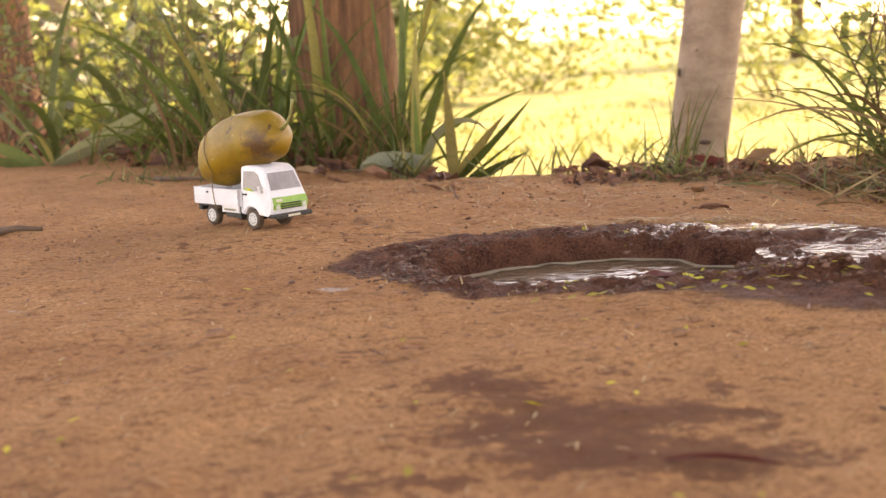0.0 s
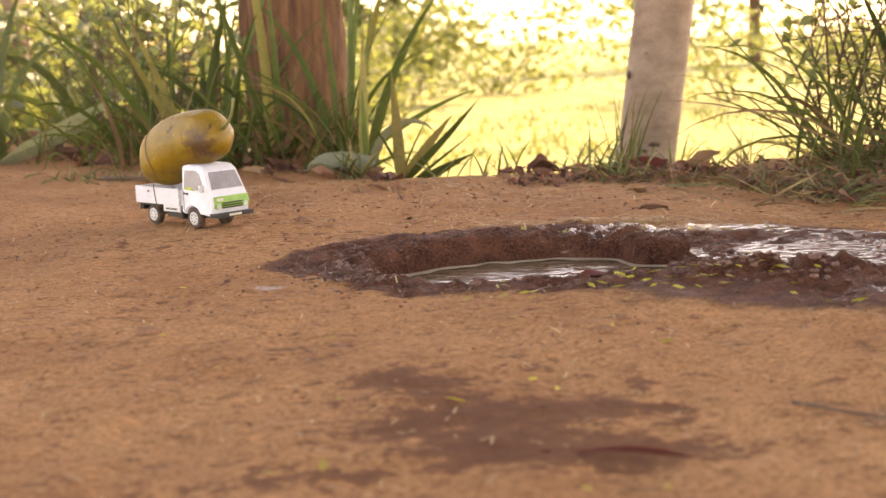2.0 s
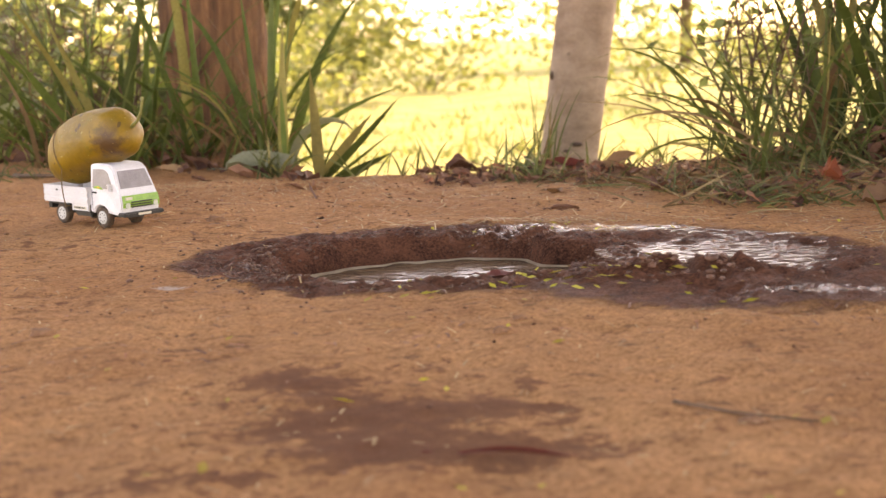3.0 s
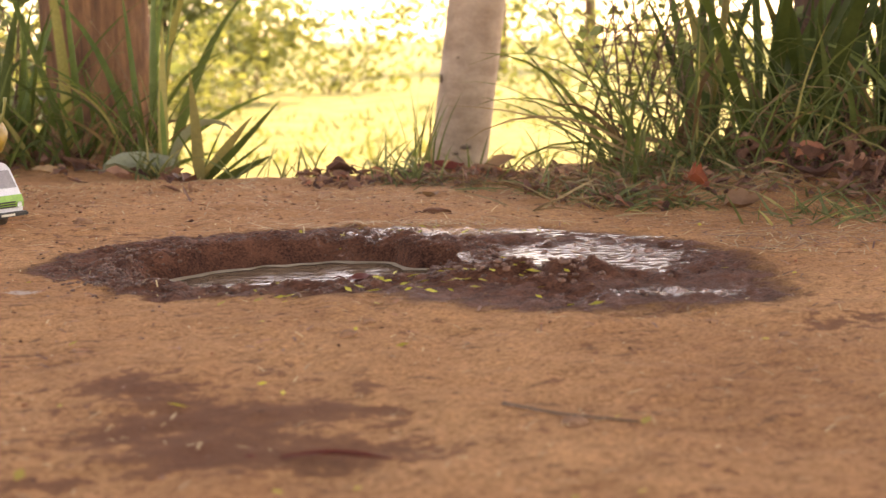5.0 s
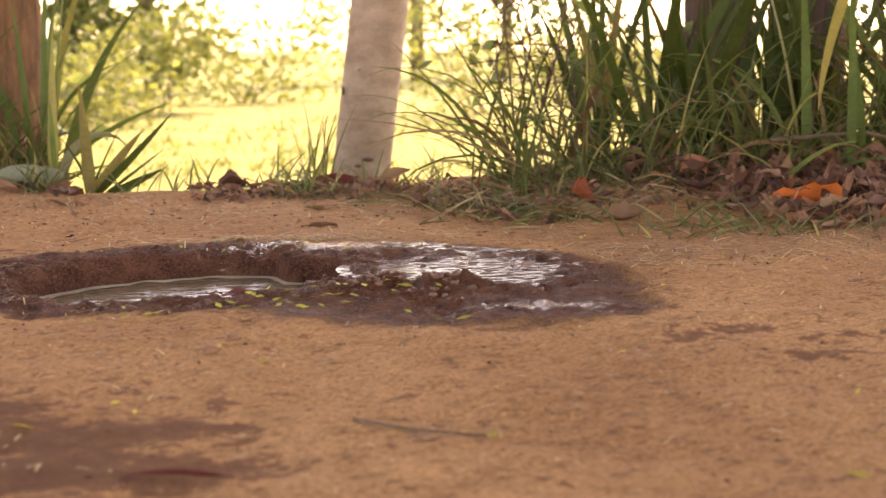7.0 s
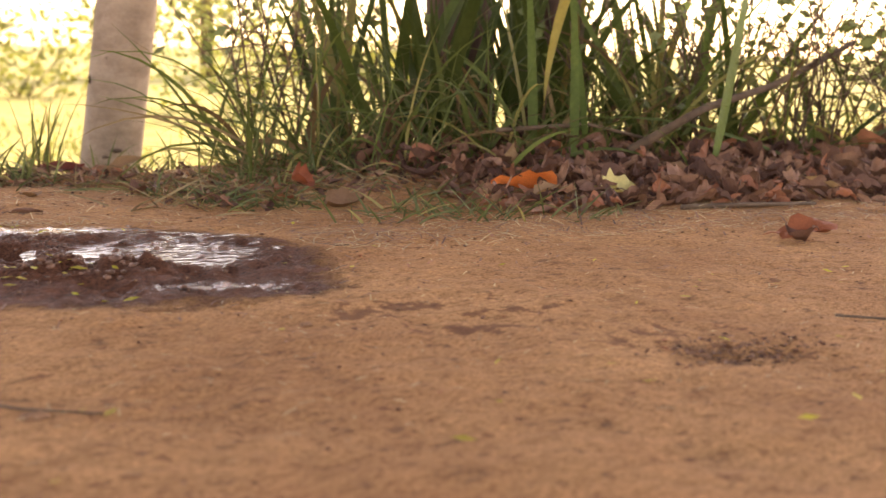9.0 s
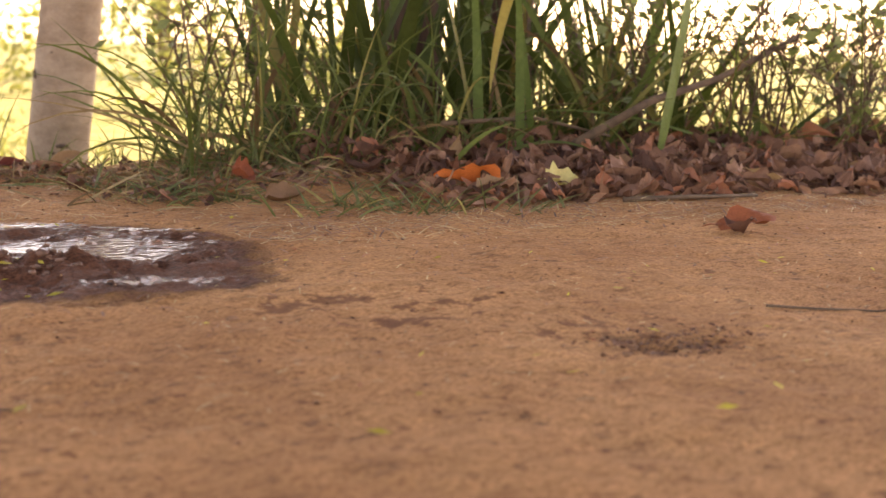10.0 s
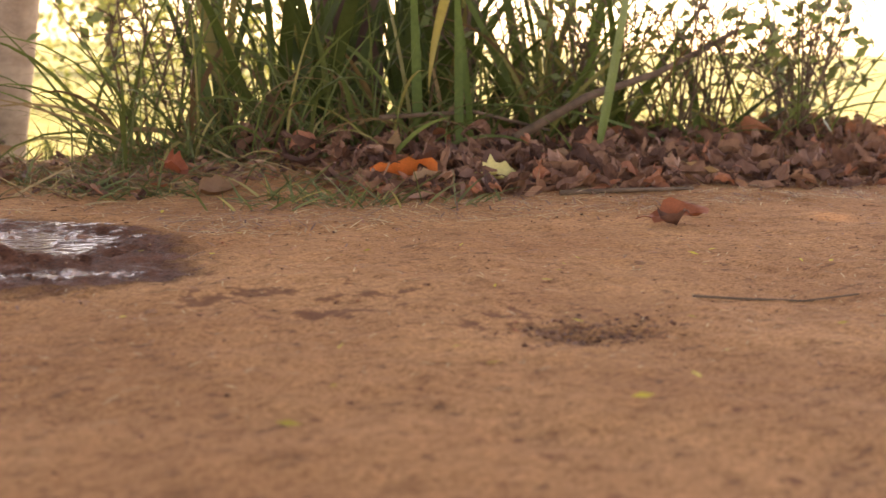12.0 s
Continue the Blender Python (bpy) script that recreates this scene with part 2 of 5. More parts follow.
# Brown bark darkened in its base colour for the shade of dense foliage.
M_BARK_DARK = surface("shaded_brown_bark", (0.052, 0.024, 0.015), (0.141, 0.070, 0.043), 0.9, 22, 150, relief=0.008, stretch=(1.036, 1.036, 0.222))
M_SCAR = surface("bark_scar", (0.06, 0.034, 0.022), (0.14, 0.08, 0.052), 0.9, 100, 600)
M_TWIG = surface("dry_twig", (0.074, 0.041, 0.024), (0.163, 0.096, 0.059), 0.9, 60, 500)
M_STRAP = leaf_mat("strap_leaf_green", (0.040, 0.068, 0.018), (0.115, 0.145, 0.042), 0.38, 0.56, tip=(0.20, 0.15, 0.06))
M_STRAP_MID = leaf_mat("olive_strap_leaf", (0.065, 0.092, 0.028), (0.165, 0.18, 0.065), 0.4, 0.56, tip=(0.24, 0.18, 0.08))
M_STRAP_DARK = leaf_mat("stiff_leaf_green", (0.026, 0.044, 0.011), (0.085, 0.105, 0.030), 0.28, 0.56, tip=(0.16, 0.11, 0.045))
M_STRAP_PALE = leaf_mat("grey_green_leaf", (0.207, 0.222, 0.141), (0.311, 0.311, 0.215), 0.3, 0.5)
M_STRAP_YELLOW = leaf_mat("yellowing_leaf", (0.333, 0.244, 0.044), (0.407, 0.311, 0.074), 0.4, 0.5)
M_GRASS = leaf_mat("fine_grass", (0.07, 0.085, 0.034), (0.165, 0.17, 0.075), 0.35, 0.55, island=True, tip=(0.32, 0.24, 0.11))
M_GRASS_BLADE = leaf_mat("grass_blade", (0.052, 0.076, 0.024), (0.15, 0.165, 0.055), 0.38, 0.56, tip=(0.26, 0.19, 0.08))
M_DRY_BLADE = leaf_mat("dry_brown_blade", (0.118, 0.067, 0.033), (0.252, 0.155, 0.081), 0.2, 0.7)
M_STRAW = leaf_mat("dry_straw", (0.36, 0.23, 0.12), (0.58, 0.41, 0.23), 0.1, 0.7, island=True)
M_THATCH = leaf_mat("dry_thatch_blade", (0.14, 0.085, 0.042), (0.33, 0.225, 0.12), 0.15, 0.7, island=True, vary=1.0)
M_STRAP_BRIGHT = leaf_mat("bright_strap_leaf", (0.12, 0.19, 0.035), (0.19, 0.27, 0.06), 0.4, 0.45)
M_SHRUB = leaf_mat("shrub_leaf", (0.08, 0.11, 0.04), (0.19, 0.21, 0.09), 0.5, 0.5, island=True)
M_DEAD = leaf_mat("dead_leaf", (0.085, 0.034, 0.024), (0.25, 0.125, 0.088), 0.15, 0.6, scale=60)
M_DEAD_LITTER = leaf_mat("dead_leaf_litter", (0.06, 0.023, 0.017), (0.34, 0.17, 0.115), 0.15, 0.6, island=True, scale=60, tip=(0.22, 0.065, 0.042), vary=1.3)
M_DEAD_RED = leaf_mat("red_dead_leaf", (0.13, 0.030, 0.017), (0.27, 0.070, 0.040), 0.12, 0.55, scale=60)
M_DEAD_ORANGE = leaf_mat("orange_dead_leaf", (0.42, 0.065, 0.022), (0.64, 0.155, 0.06), 0.2, 0.55, scale=60)
M_DEAD_YELLOW = leaf_mat("pale_yellow_dead_leaf", (0.407, 0.311, 0.126), (0.518, 0.422, 0.207), 0.3, 0.6, scale=60)
M_DEAD_TAN = leaf_mat("tan_dead_leaf", (0.215, 0.111, 0.059), (0.311, 0.178, 0.100), 0.2, 0.65, scale=60)
M_PETAL = leaf_mat("yellow_petal", (0.370, 0.281, 0.030), (0.503, 0.407, 0.067), 0.25, 0.6, scale=200)
M_FOAM = surface("muddy_foam", (0.30, 0.21, 0.13), (0.46, 0.35, 0.23), 0.6, 90, 700)
M_CLOD = surface("earth_clod", (0.17, 0.075, 0.038), (0.32, 0.155, 0.08), 0.95, 150, 900)
M_MULCH = surface("wet_dark_crumbs", (0.06, 0.024, 0.014), (0.20, 0.085, 0.048), 0.62, 200, 900)
M_FAR = leaf_mat("sunlit_far_foliage", (0.075, 0.098, 0.034), (0.20, 0.21, 0.085), 0.45, 0.6, island=True, scale=1.5)
M_FAR_DRY = leaf_mat("sunlit_dry_brush", (0.14, 0.118, 0.055), (0.27, 0.225, 0.105), 0.4, 0.7, island=True, scale=1.5)
M_CROWN = leaf_mat("crown_leaf", (0.037, 0.067, 0.015), (0.089, 0.118, 0.030), 0.25, 0.5, island=True, scale=1.5)


# ---- mesh helpers ----
rng = random.Random(7)


def smooth(ob):
    ob.data.shade_smooth()
    return ob


def mesh_of(name, verts, faces, material, is_smooth=True):
    me = bpy.data.meshes.new(name)
    me.from_pydata([tuple(v) for v in verts], [], faces)
    me.materials.append(material)
    if is_smooth:
        me.shade_smooth()
    me.update()
    return me


def part(name, bm, material, parent, label="", is_smooth=False):
    """One mesh object from a bmesh, under a thing or a part."""
    me = bpy.data.meshes.new(name)
    bm.normal_update()
    bm.to_mesh(me)
    bm.free()
    me.materials.append(material)
    if is_smooth:
        me.shade_smooth()
    ob = new(name, me)
    ob.parent = parent
    return tagged(ob, label)


def part_mesh(name, me, parent, label=""):
    ob = new(name, me)
    ob.parent = parent
    return tagged(ob, label)


def smoothstep(a, b, x):
    t = np.clip((x - a) / (b - a), 0, 1)
    return t * t * (3 - 2 * t)


TABLE = np.random.RandomState(3).rand(256, 256)


def vnoise(x, y, freq, shift=0.0):
    """Smooth value noise in 0..1."""
    x, y = np.asarray(x) * freq + shift * 17.3, np.asarray(y) * freq + shift * 9.1
    i, j = np.floor(x).astype(int), np.floor(y).astype(int)
    u, v = x - i, y - j
    u, v = u * u * (3 - 2 * u), v * v * (3 - 2 * v)
    T = TABLE
    a, b = T[i % 256, j % 256], T[(i + 1) % 256, j % 256]
    c, d = T[i % 256, (j + 1) % 256], T[(i + 1) % 256, (j + 1) % 256]
    return (a * (1 - u) + b * u) * (1 - v) + (c * (1 - u) + d * u) * v


# ---- ground: path, muddy pit, bank and meadow in one sheet ----
PIT = (0.205, 0.985)
WATER_Z = -0.0195


def bank_edge(x):
    wob = 0.05 * (vnoise(x, 0 * x, 6.0, 4) - 0.5)
    return np.interp(x, [-4, -0.9, -0.35, -0.08, 0.06, 0.12, 0.3, 0.45, 0.7, 1.2, 2, 5], [3.2, 2.9, 2.3, 2.05, 1.85, 1.60, 1.56, 1.58, 1.62, 1.72, 1.75, 1.8]) + wob


def pit_radius(x, y):
    """About 1 on the pit's rim, 0 at its middle."""
    dx, dy = x - PIT[0], y - PIT[1]
    ang = np.arctan2(dy, dx)
    r = np.sqrt((dx / np.where(dx < 0, 0.135, 0.128)) ** 2 + (dy / 0.102) ** 2)
    return r * (1 + 0.24 * (vnoise(np.cos(ang) * 2 + 5, np.sin(ang) * 2 + 5, 1.8, 2) - 0.5) + 0.10 * (vnoise(x, y, 50, 3) - 0.5))


def height(x, y):
    x, y = np.asarray(x, float), np.asarray(y, float)
    near = smoothstep(4.0, 2.5, np.hypot(x - 0.4, y - 1.0))
    z = 0.010 * (vnoise(x, y, 3.5) - 0.5) + near * (0.005 * (vnoise(x, y, 22, 1) - 0.5) + 0.0025 * (vnoise(x, y, 70, 2) - 0.5))
    z = z + 0.014 * smoothstep(1.12, 1.4, y) * smoothstep(0.5, 0.8, x) * (1 - 0.6 * smoothstep(1.42, 1.62, y))
    # raised litter-strewn verge and the drop to the meadow
    e = bank_edge(x)
    z = z + 0.012 * np.exp(-((y - e + 0.05) / 0.07) ** 2) * (0.4 + vnoise(x, y, 14, 5)) * np.clip(0.8 * smoothstep(0.55, 0.7, x) + smoothstep(0.1, 0.0, x), 0, 1)
    z = z - 0.36 * smoothstep(0.0, 0.55, y - e) + 0.12 * (vnoise(x, y, 0.5, 6) - 0.5) * smoothstep(1.0, 4.0, y - e)
    # pit with a steep far wall and a shallow left ramp
    r = pit_radius(x, y)
    left = smoothstep(0.10, 0.0, x - 0.02)
    z = z - 0.044 * smoothstep(1.03, 0.84 - 0.30 * left, r) * (1 + 0.15 * (vnoise(x, y, 40, 8) - 0.5))
    z = z - 0.006 * smoothstep(1.5, 1.05, r) * left
    z = z + 0.004 * np.exp(-((r - 1.10) / 0.08) ** 2) * (vnoise(x, y, 45, 7) - 0.5)
    # shallow wet hollow beside the pit, with a churned ridge in it
    wet = np.exp(-(((x - 0.42) / 0.085) ** 2 + ((y - 0.93) / 0.085) ** 2) ** 2)
    z = z * (1 - 0.7 * wet) - 0.004 * wet
    z = z + 0.012 * np.exp(-(((x - 0.37) / 0.055) ** 2 + ((y - 0.858) / 0.022) ** 2)) * (0.4 + 1.2 * vnoise(x, y, 70, 9))
    muddy = smoothstep(1.65, 1.15, r) * smoothstep(0.9, 1.05, r) + np.exp(-(((x - 0.42) / 0.14) ** 2 + ((y - 0.91) / 0.17) ** 2) ** 2) * smoothstep(0.98, 1.05, r)
    z = z + np.clip(muddy, 0, 1) * (0.0045 * (vnoise(x, y, 45, 12) - 0.5) + 0.0060 * (vnoise(x, y, 110, 13) - 0.5) + 0.0045 * (vnoise(x, y, 210, 14) - 0.5))
    # churned patch
    ch = np.exp(-(((x - 0.663) / 0.035) ** 2 + ((y - 0.535) / 0.028) ** 2))
    z = z - 0.004 * ch + 0.006 * ch * (vnoise(x, y, 120, 4) - 0.4)
    return z


GRID = {}


def gz(x, y):
    """Height of the ground under one point, from the sheet's own grid where it is fine."""
    if GRID and -0.49 < x < 1.28 and 0.41 < y < 1.70:
        u, v = (x - GRID["x"]) / GRID["step"], (y - GRID["y"]) / GRID["step"]
        i, j = int(u), int(v)
        u, v, Z = u - i, v - j, GRID["z"]
        return float((Z[j, i] * (1 - u) + Z[j, i + 1] * u) * (1 - v) + (Z[j + 1, i] * (1 - u) + Z[j + 1, i + 1] * u) * v)
    return float(height(x, y))


def axis(fine_from, fine_to, step, far_to_minus, far_to_plus):
    mid = list(np.arange(fine_from, fine_to, step))
    up, s = [mid[-1]], step
    while up[-1] < far_to_plus:
        s *= 1.13
        up.append(up[-1] + s)
    down, s = [mid[0]], step
    while down[-1] > far_to_minus:
        s *= 1.13
        down.append(down[-1] - s)
    return np.array(down[:0:-1] + mid + up[1:])


def build_ground():
    xs, ys = axis(-0.5, 1.3, 0.0032, -700, 700), axis(0.4, 1.72, 0.0032, -400, 1500)
    X, Y = np.meshgrid(xs, ys)
    Z = height(X, Y)
    nx, ny = len(xs), len(ys)
    i0, j0 = int(np.argmin(abs(xs + 0.5))), int(np.argmin(abs(ys - 0.4)))
    GRID.update(x=xs[i0], y=ys[j0], step=0.0032, z=Z[j0:j0 + 414, i0:i0 + 564])
    idx = np.arange(nx * ny).reshape(ny, nx)
    quads = np.stack([idx[:-1, :-1], idx[:-1, 1:], idx[1:, 1:], idx[1:, :-1]], -1).reshape(-1, 4)
    me = bpy.data.meshes.new("ground")
    me.from_pydata(np.stack([X, Y, Z], -1).reshape(-1, 3).tolist(), [], quads.tolist())
    me.shade_smooth()
    r = pit_radius(X, Y)
    blot = lambda cx, cy, sx, sy: np.exp(-(((X - cx) / sx) ** 2 + ((Y - cy) / sy) ** 2))
    wet = smoothstep(1.62, 1.12, r) + smoothstep(0.9, 0.3, 1 - 1.2 * blot(0.40, 0.92, 0.13, 0.16)) + 0.4 * blot(0.3, 0.82, 0.15, 0.035)
    wet += 0.7 * blot(0.47, 0.775, 0.05, 0.02) + 0.30 * blot(0.08, 1.05, 0.09, 0.08) + 0.15 * blot(0.0, 1.0, 0.05, 0.05)
    film = 1.0 * blot(0.43, 0.955, 0.085, 0.075) + 0.95 * blot(0.43, 0.79, 0.065, 0.014) + 0.75 * blot(0.33, 1.10, 0.12, 0.03) + 0.2 * blot(0.24, 0.86, 0.12, 0.025) + 0.6 * blot(0.06, 0.97, 0.03, 0.04) + 0.1 * blot(0.30, 0.87, 0.1, 0.02)
    film = film * smoothstep(0.02, -0.001, Z - 0.001 - 0.006 * blot(0.3, 1.1, 0.2, 0.05))
    n1 = vnoise(X, Y, 24, 11)
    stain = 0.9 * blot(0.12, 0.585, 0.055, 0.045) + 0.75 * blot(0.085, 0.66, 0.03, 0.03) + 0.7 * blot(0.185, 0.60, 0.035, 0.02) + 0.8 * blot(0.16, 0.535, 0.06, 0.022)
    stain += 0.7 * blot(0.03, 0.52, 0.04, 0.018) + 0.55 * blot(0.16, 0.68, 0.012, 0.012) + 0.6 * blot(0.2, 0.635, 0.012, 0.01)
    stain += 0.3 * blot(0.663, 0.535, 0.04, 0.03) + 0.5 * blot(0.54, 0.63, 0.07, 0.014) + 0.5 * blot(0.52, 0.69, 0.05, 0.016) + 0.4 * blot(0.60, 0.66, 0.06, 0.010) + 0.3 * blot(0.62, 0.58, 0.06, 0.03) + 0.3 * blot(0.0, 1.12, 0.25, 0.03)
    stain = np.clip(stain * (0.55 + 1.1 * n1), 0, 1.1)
    pale = 1.1 * blot(0.005, 0.90, 0.022, 0.010) + 0.9 * blot(-0.215, 0.905, 0.02, 0.012)
    meadow = smoothstep(0.02, 0.22, Y - bank_edge(X))
    for name, a in (("wet", wet), ("film", film), ("stain", stain), ("pale", pale), ("meadow", meadow)):
        at = me.attributes.new(name, "FLOAT", "POINT")
        at.data.foreach_set("value", np.clip(a, 0, 1.2).astype(np.float32).ravel())
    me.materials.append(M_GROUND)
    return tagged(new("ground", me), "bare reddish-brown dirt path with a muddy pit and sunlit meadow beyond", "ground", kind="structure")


ground = build_ground()


def build_water():
    vs, fs, n = [(PIT[0], PIT[1], WATER_Z)], [], 64
    for i in range(n):
        a = 2 * math.pi * i / n
        vs.append((PIT[0] + 0.145 * math.cos(a), PIT[1] + 0.125 * math.sin(a), WATER_Z))
        fs.append((0, i + 1, (i + 1) % n + 1))
    return tagged(new("puddle_water", mesh_of("puddle_water", vs, fs, M_WATER)), "shallow muddy brown water in the dirt pit", "water", kind="structure")


build_water()


def build_foam():
    V, F, n, widths = [], [], 120, []
    for i in range(n):
        a = radians(5 + 165 * i / (n - 1))
        c, s = math.cos(a), math.sin(a)
        lo, hi = 0.5, 1.2
        for _ in range(22):
            k = (lo + hi) / 2
            if gz(PIT[0] + 0.13 * k * c, PIT[1] + 0.102 * k * s) < WATER_Z:
                lo = k
            else:
                hi = k
        w = 0.020 + 0.10 * float(vnoise(c * 3 + 9, s * 3 + 9, 2.0, 5))
        w = max(w, 0.0005)
        widths.append(w)
        lo = lo + 0.01 * (float(vnoise(c * 9, s * 9, 3.0, 6)) - 0.5)
        for k, z in ((lo + 0.012, 0.0006), (lo - w * 0.5, 0.0008), (lo - w, 0.0003)):
            V.append((PIT[0] + 0.13 * k * c, PIT[1] + 0.102 * k * s, WATER_Z + z))
    for i in range(n - 1):
        j = i + 1
        if V[3 * i][2] < WATER_Z or widths[i] < 0.006:
            continue
        F += [(3 * i, 3 * i + 1, 3 * j + 1, 3 * j), (3 * i + 1, 3 * i + 2, 3 * j + 2, 3 * j + 1)]
    return tagged(new("puddle_scum", mesh_of("puddle_scum", V, F, M_FOAM)), "thin tan scum line round the puddle's edge", "scum", kind="stuff")


build_foam()


def build_sheet(name, cx, cy, rx, ry, z, label):
    """A thin film of standing water; the ground's lumps stand out of it."""
    g = np.linspace(-1, 1, 25)
    gx, gy = np.meshgrid(g, g)
    inside = gx ** 2 + gy ** 2 < 0.8
    z = float(np.percentile(height(cx + rx * gx[inside], cy + ry * gy[inside]), z))
    vs, fs, n = [(cx, cy, z)], [], 48
    for i in range(n):
        a = 2 * math.pi * i / n
        k = 0.8 + 0.4 * float(vnoise(math.cos(a) * 2 + 7, math.sin(a) * 2 + 7, 1.5, cx * 10))
        vs.append((cx + rx * k * math.cos(a), cy + ry * k * math.sin(a), z))
        fs.append((0, i + 1, (i + 1) % n + 1))
    return tagged(new(name, mesh_of(name, vs, fs, M_FILM)), label, "water", kind="structure")


build_sheet("puddle_water", 0.435, 0.955, 0.10, 0.105, 52, "thin film of water in the mud beside the pit")
build_sheet("puddle_water", 0.37, 1.085, 0.08, 0.034, 24, "thin film of water on the pit's far rim")


# ---- trees ----
def tube(points, radii, sides=12, rough=0.0, seed=0.0, cap=True):
    """Verts and faces of a tapered tube along points."""
    vs, fs = [], []
    pts = [Vector(p) for p in points]
    for k, p in enumerate(pts):
        d = (pts[min(k + 1, len(pts) - 1)] - pts[max(k - 1, 0)]).normalized()
        u = d.cross(Vector((0.31, 0.95, 0.1)) if abs(d.z) > 0.5 else Vector((0, 0, 1))).normalized()
        w = d.cross(u)
        for s in range(sides):
            a = 2 * math.pi * s / sides
            r = radii[k]
            if rough:
                q = Vector((math.cos(a) * 2.2, math.sin(a) * 2.2, p.z * 3.0 + seed))
                r *= 1 + rough * noise.noise(q) + 0.6 * rough * noise.noise(q * 3.1)
            vs.append(p + (u * math.cos(a) + w * math.sin(a)) * r)
    for k in range(len(pts) - 1):
        for s in range(sides):
            t = (s + 1) % sides
            fs.append((k * sides + s, k * sides + t, (k + 1) * sides + t, (k + 1) * sides + s))
    if cap:
        fs.append(tuple(range(sides - 1, -1, -1)))
        fs.append(tuple((len(pts) - 1) * sides + s for s in range(sides)))
    return vs, fs


def merge(list_of):
    V, F = [], []
    for v, f in list_of:
        o = len(V)
        V += list(v)
        F += [tuple(i + o for i in q) for q in f]
    return V, F


def leaf_cloud(r, centres, count, size, flat=0.6):
    """Small pointed leaves scattered round several centres: (point, spread)."""
    V, F = [], []
    for _ in range(count):
        c, s = r.choice(centres)
        p = Vector(c) + Vector((r.gauss(0, 0.5), r.gauss(0, 0.5), r.gauss(0, 0.5 * flat))) * s
        a, e = r.uniform(0, 6.283), r.uniform(-0.9, 0.9)
        d = Vector((math.cos(a) * math.cos(e), math.sin(a) * math.cos(e), math.sin(e)))
        w = d.cross(Vector((r.gauss(0, 1), r.gauss(0, 1), r.gauss(0, 1)))).normalized()
        L = size * r.uniform(0.6, 1.4)
        o = len(V)
        V += [p, p + d * L * 0.5 + w * L * 0.24, p + d * L, p + d * L * 0.5 - w * L * 0.24]
        F.append((o, o + 1, o + 2, o + 3))
    return V, F


def tree(name, base, lean, r0, material, label, crown_at, crown_spread, leaves, leaf_size, top=3.2, rough=0.08, seed=0.0, rings=44, scars=()):
    r = random.Random(int(seed * 10) + 5)
    root = new(name)
    root.location = base
    tagged(root, label, "tree")
    pts, rad = [], []
    for k in range(rings):
        h = top * (k / (rings - 1)) ** 1.5
        pts.append((lean[0] * h + 0.02 * math.sin(h * 1.3 + seed), lean[1] * h, h - 0.05))
        rad.append(r0 * (1 - 0.22 * h / top) * (1 + 0.28 * math.exp(-h / 0.07)))
    v, f = tube(pts, rad, 40, rough, seed)
    part_mesh("trunk", mesh_of("trunk", v, f, material), root)
    tip = Vector(pts[-1])
    limbs, centres = [], []
    for k in range(7):
        a = 2 * math.pi * k / 7 + r.uniform(-0.3, 0.3)
        end = Vector(crown_at) + Vector((math.cos(a) * crown_spread * 0.5, math.sin(a) * crown_spread * 0.5, r.uniform(-0.2, 0.5)))
        midp = tip.lerp(end, 0.5) + Vector((0, 0, 0.25))
        limbs.append(tube([tip - Vector((0, 0, 0.2)), midp, end], [r0 * 0.5, r0 * 0.3, r0 * 0.1], 8))
        centres += [(end, crown_spread * 0.42), (midp, crown_spread * 0.35)]
    v, f = merge(limbs)
    part_mesh("branchwork", mesh_of("branchwork", v, f, material), root)
    v, f = leaf_cloud(r, centres, leaves, leaf_size, 0.45)
    part_mesh("crown", mesh_of("crown", v, f, M_CROWN, False), root)
    for x, z, w, h in scars:
        bm = bmesh.new()
        bmesh.ops.create_icosphere(bm, subdivisions=2, radius=1.0)
        cx = lean[0] * z + 0.02 * math.sin(z * 1.3 + seed)
        rr = r0 * (1 - 0.22 * z / top) * (1 + 0.28 * math.exp(-z / 0.07))
        for q in bm.verts:
            q.co = Vector((cx + x + q.co.x * w, -math.sqrt(max(0, rr * rr - x * x)) - 0.0005 + q.co.y * 0.004, z + q.co.z * h * (1 + 0.4 * noise.noise(q.co * 3))))
        part("scar", bm, M_SCAR, root, "dark knot in the bark", True)
    return root


# Unseen crowns; most are set sunward, where they keep sun off the path.
tree("pale_tree", (0.580, 2.37, gz(0.580, 2.37)), (0.115, 0.0), 0.058, M_BARK_PALE, "slender tree with smooth pale tan bark behind the bank",
     (1.5, 1.3, 3.6), 3.0, 3600, 0.3, seed=0.4, rough=0.025, scars=((0.004, 0.33, 0.012, 0.0045), (-0.014, 0.318, 0.007, 0.003), (-0.052, 0.46, 0.003, 0.009), (-0.03, 0.50, 0.002, 0.002)))
tree("red_barked_tree", (-0.03, 2.12, gz(-0.03, 2.12)), (-0.012, 0.0), 0.083, M_BARK_RED, "thick tree with fibrous reddish-brown bark among strap leaves",
     (0.6, 1.0, 3.7), 3.0, 3200, 0.3, seed=1.7, rough=0.14)
tree("far_red_barked_tree", (-0.88, 2.95, gz(-0.88, 2.95)), (0.0, 0.0), 0.12, M_BARK_RED, "thick reddish-brown tree standing further off",
     (-0.8, 0.0, 3.9), 3.0, 2200, 0.3, seed=2.9, rough=0.14)
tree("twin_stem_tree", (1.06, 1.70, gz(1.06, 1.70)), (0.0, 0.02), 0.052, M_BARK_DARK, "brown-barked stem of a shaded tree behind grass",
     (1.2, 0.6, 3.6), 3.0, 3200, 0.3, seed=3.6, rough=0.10)
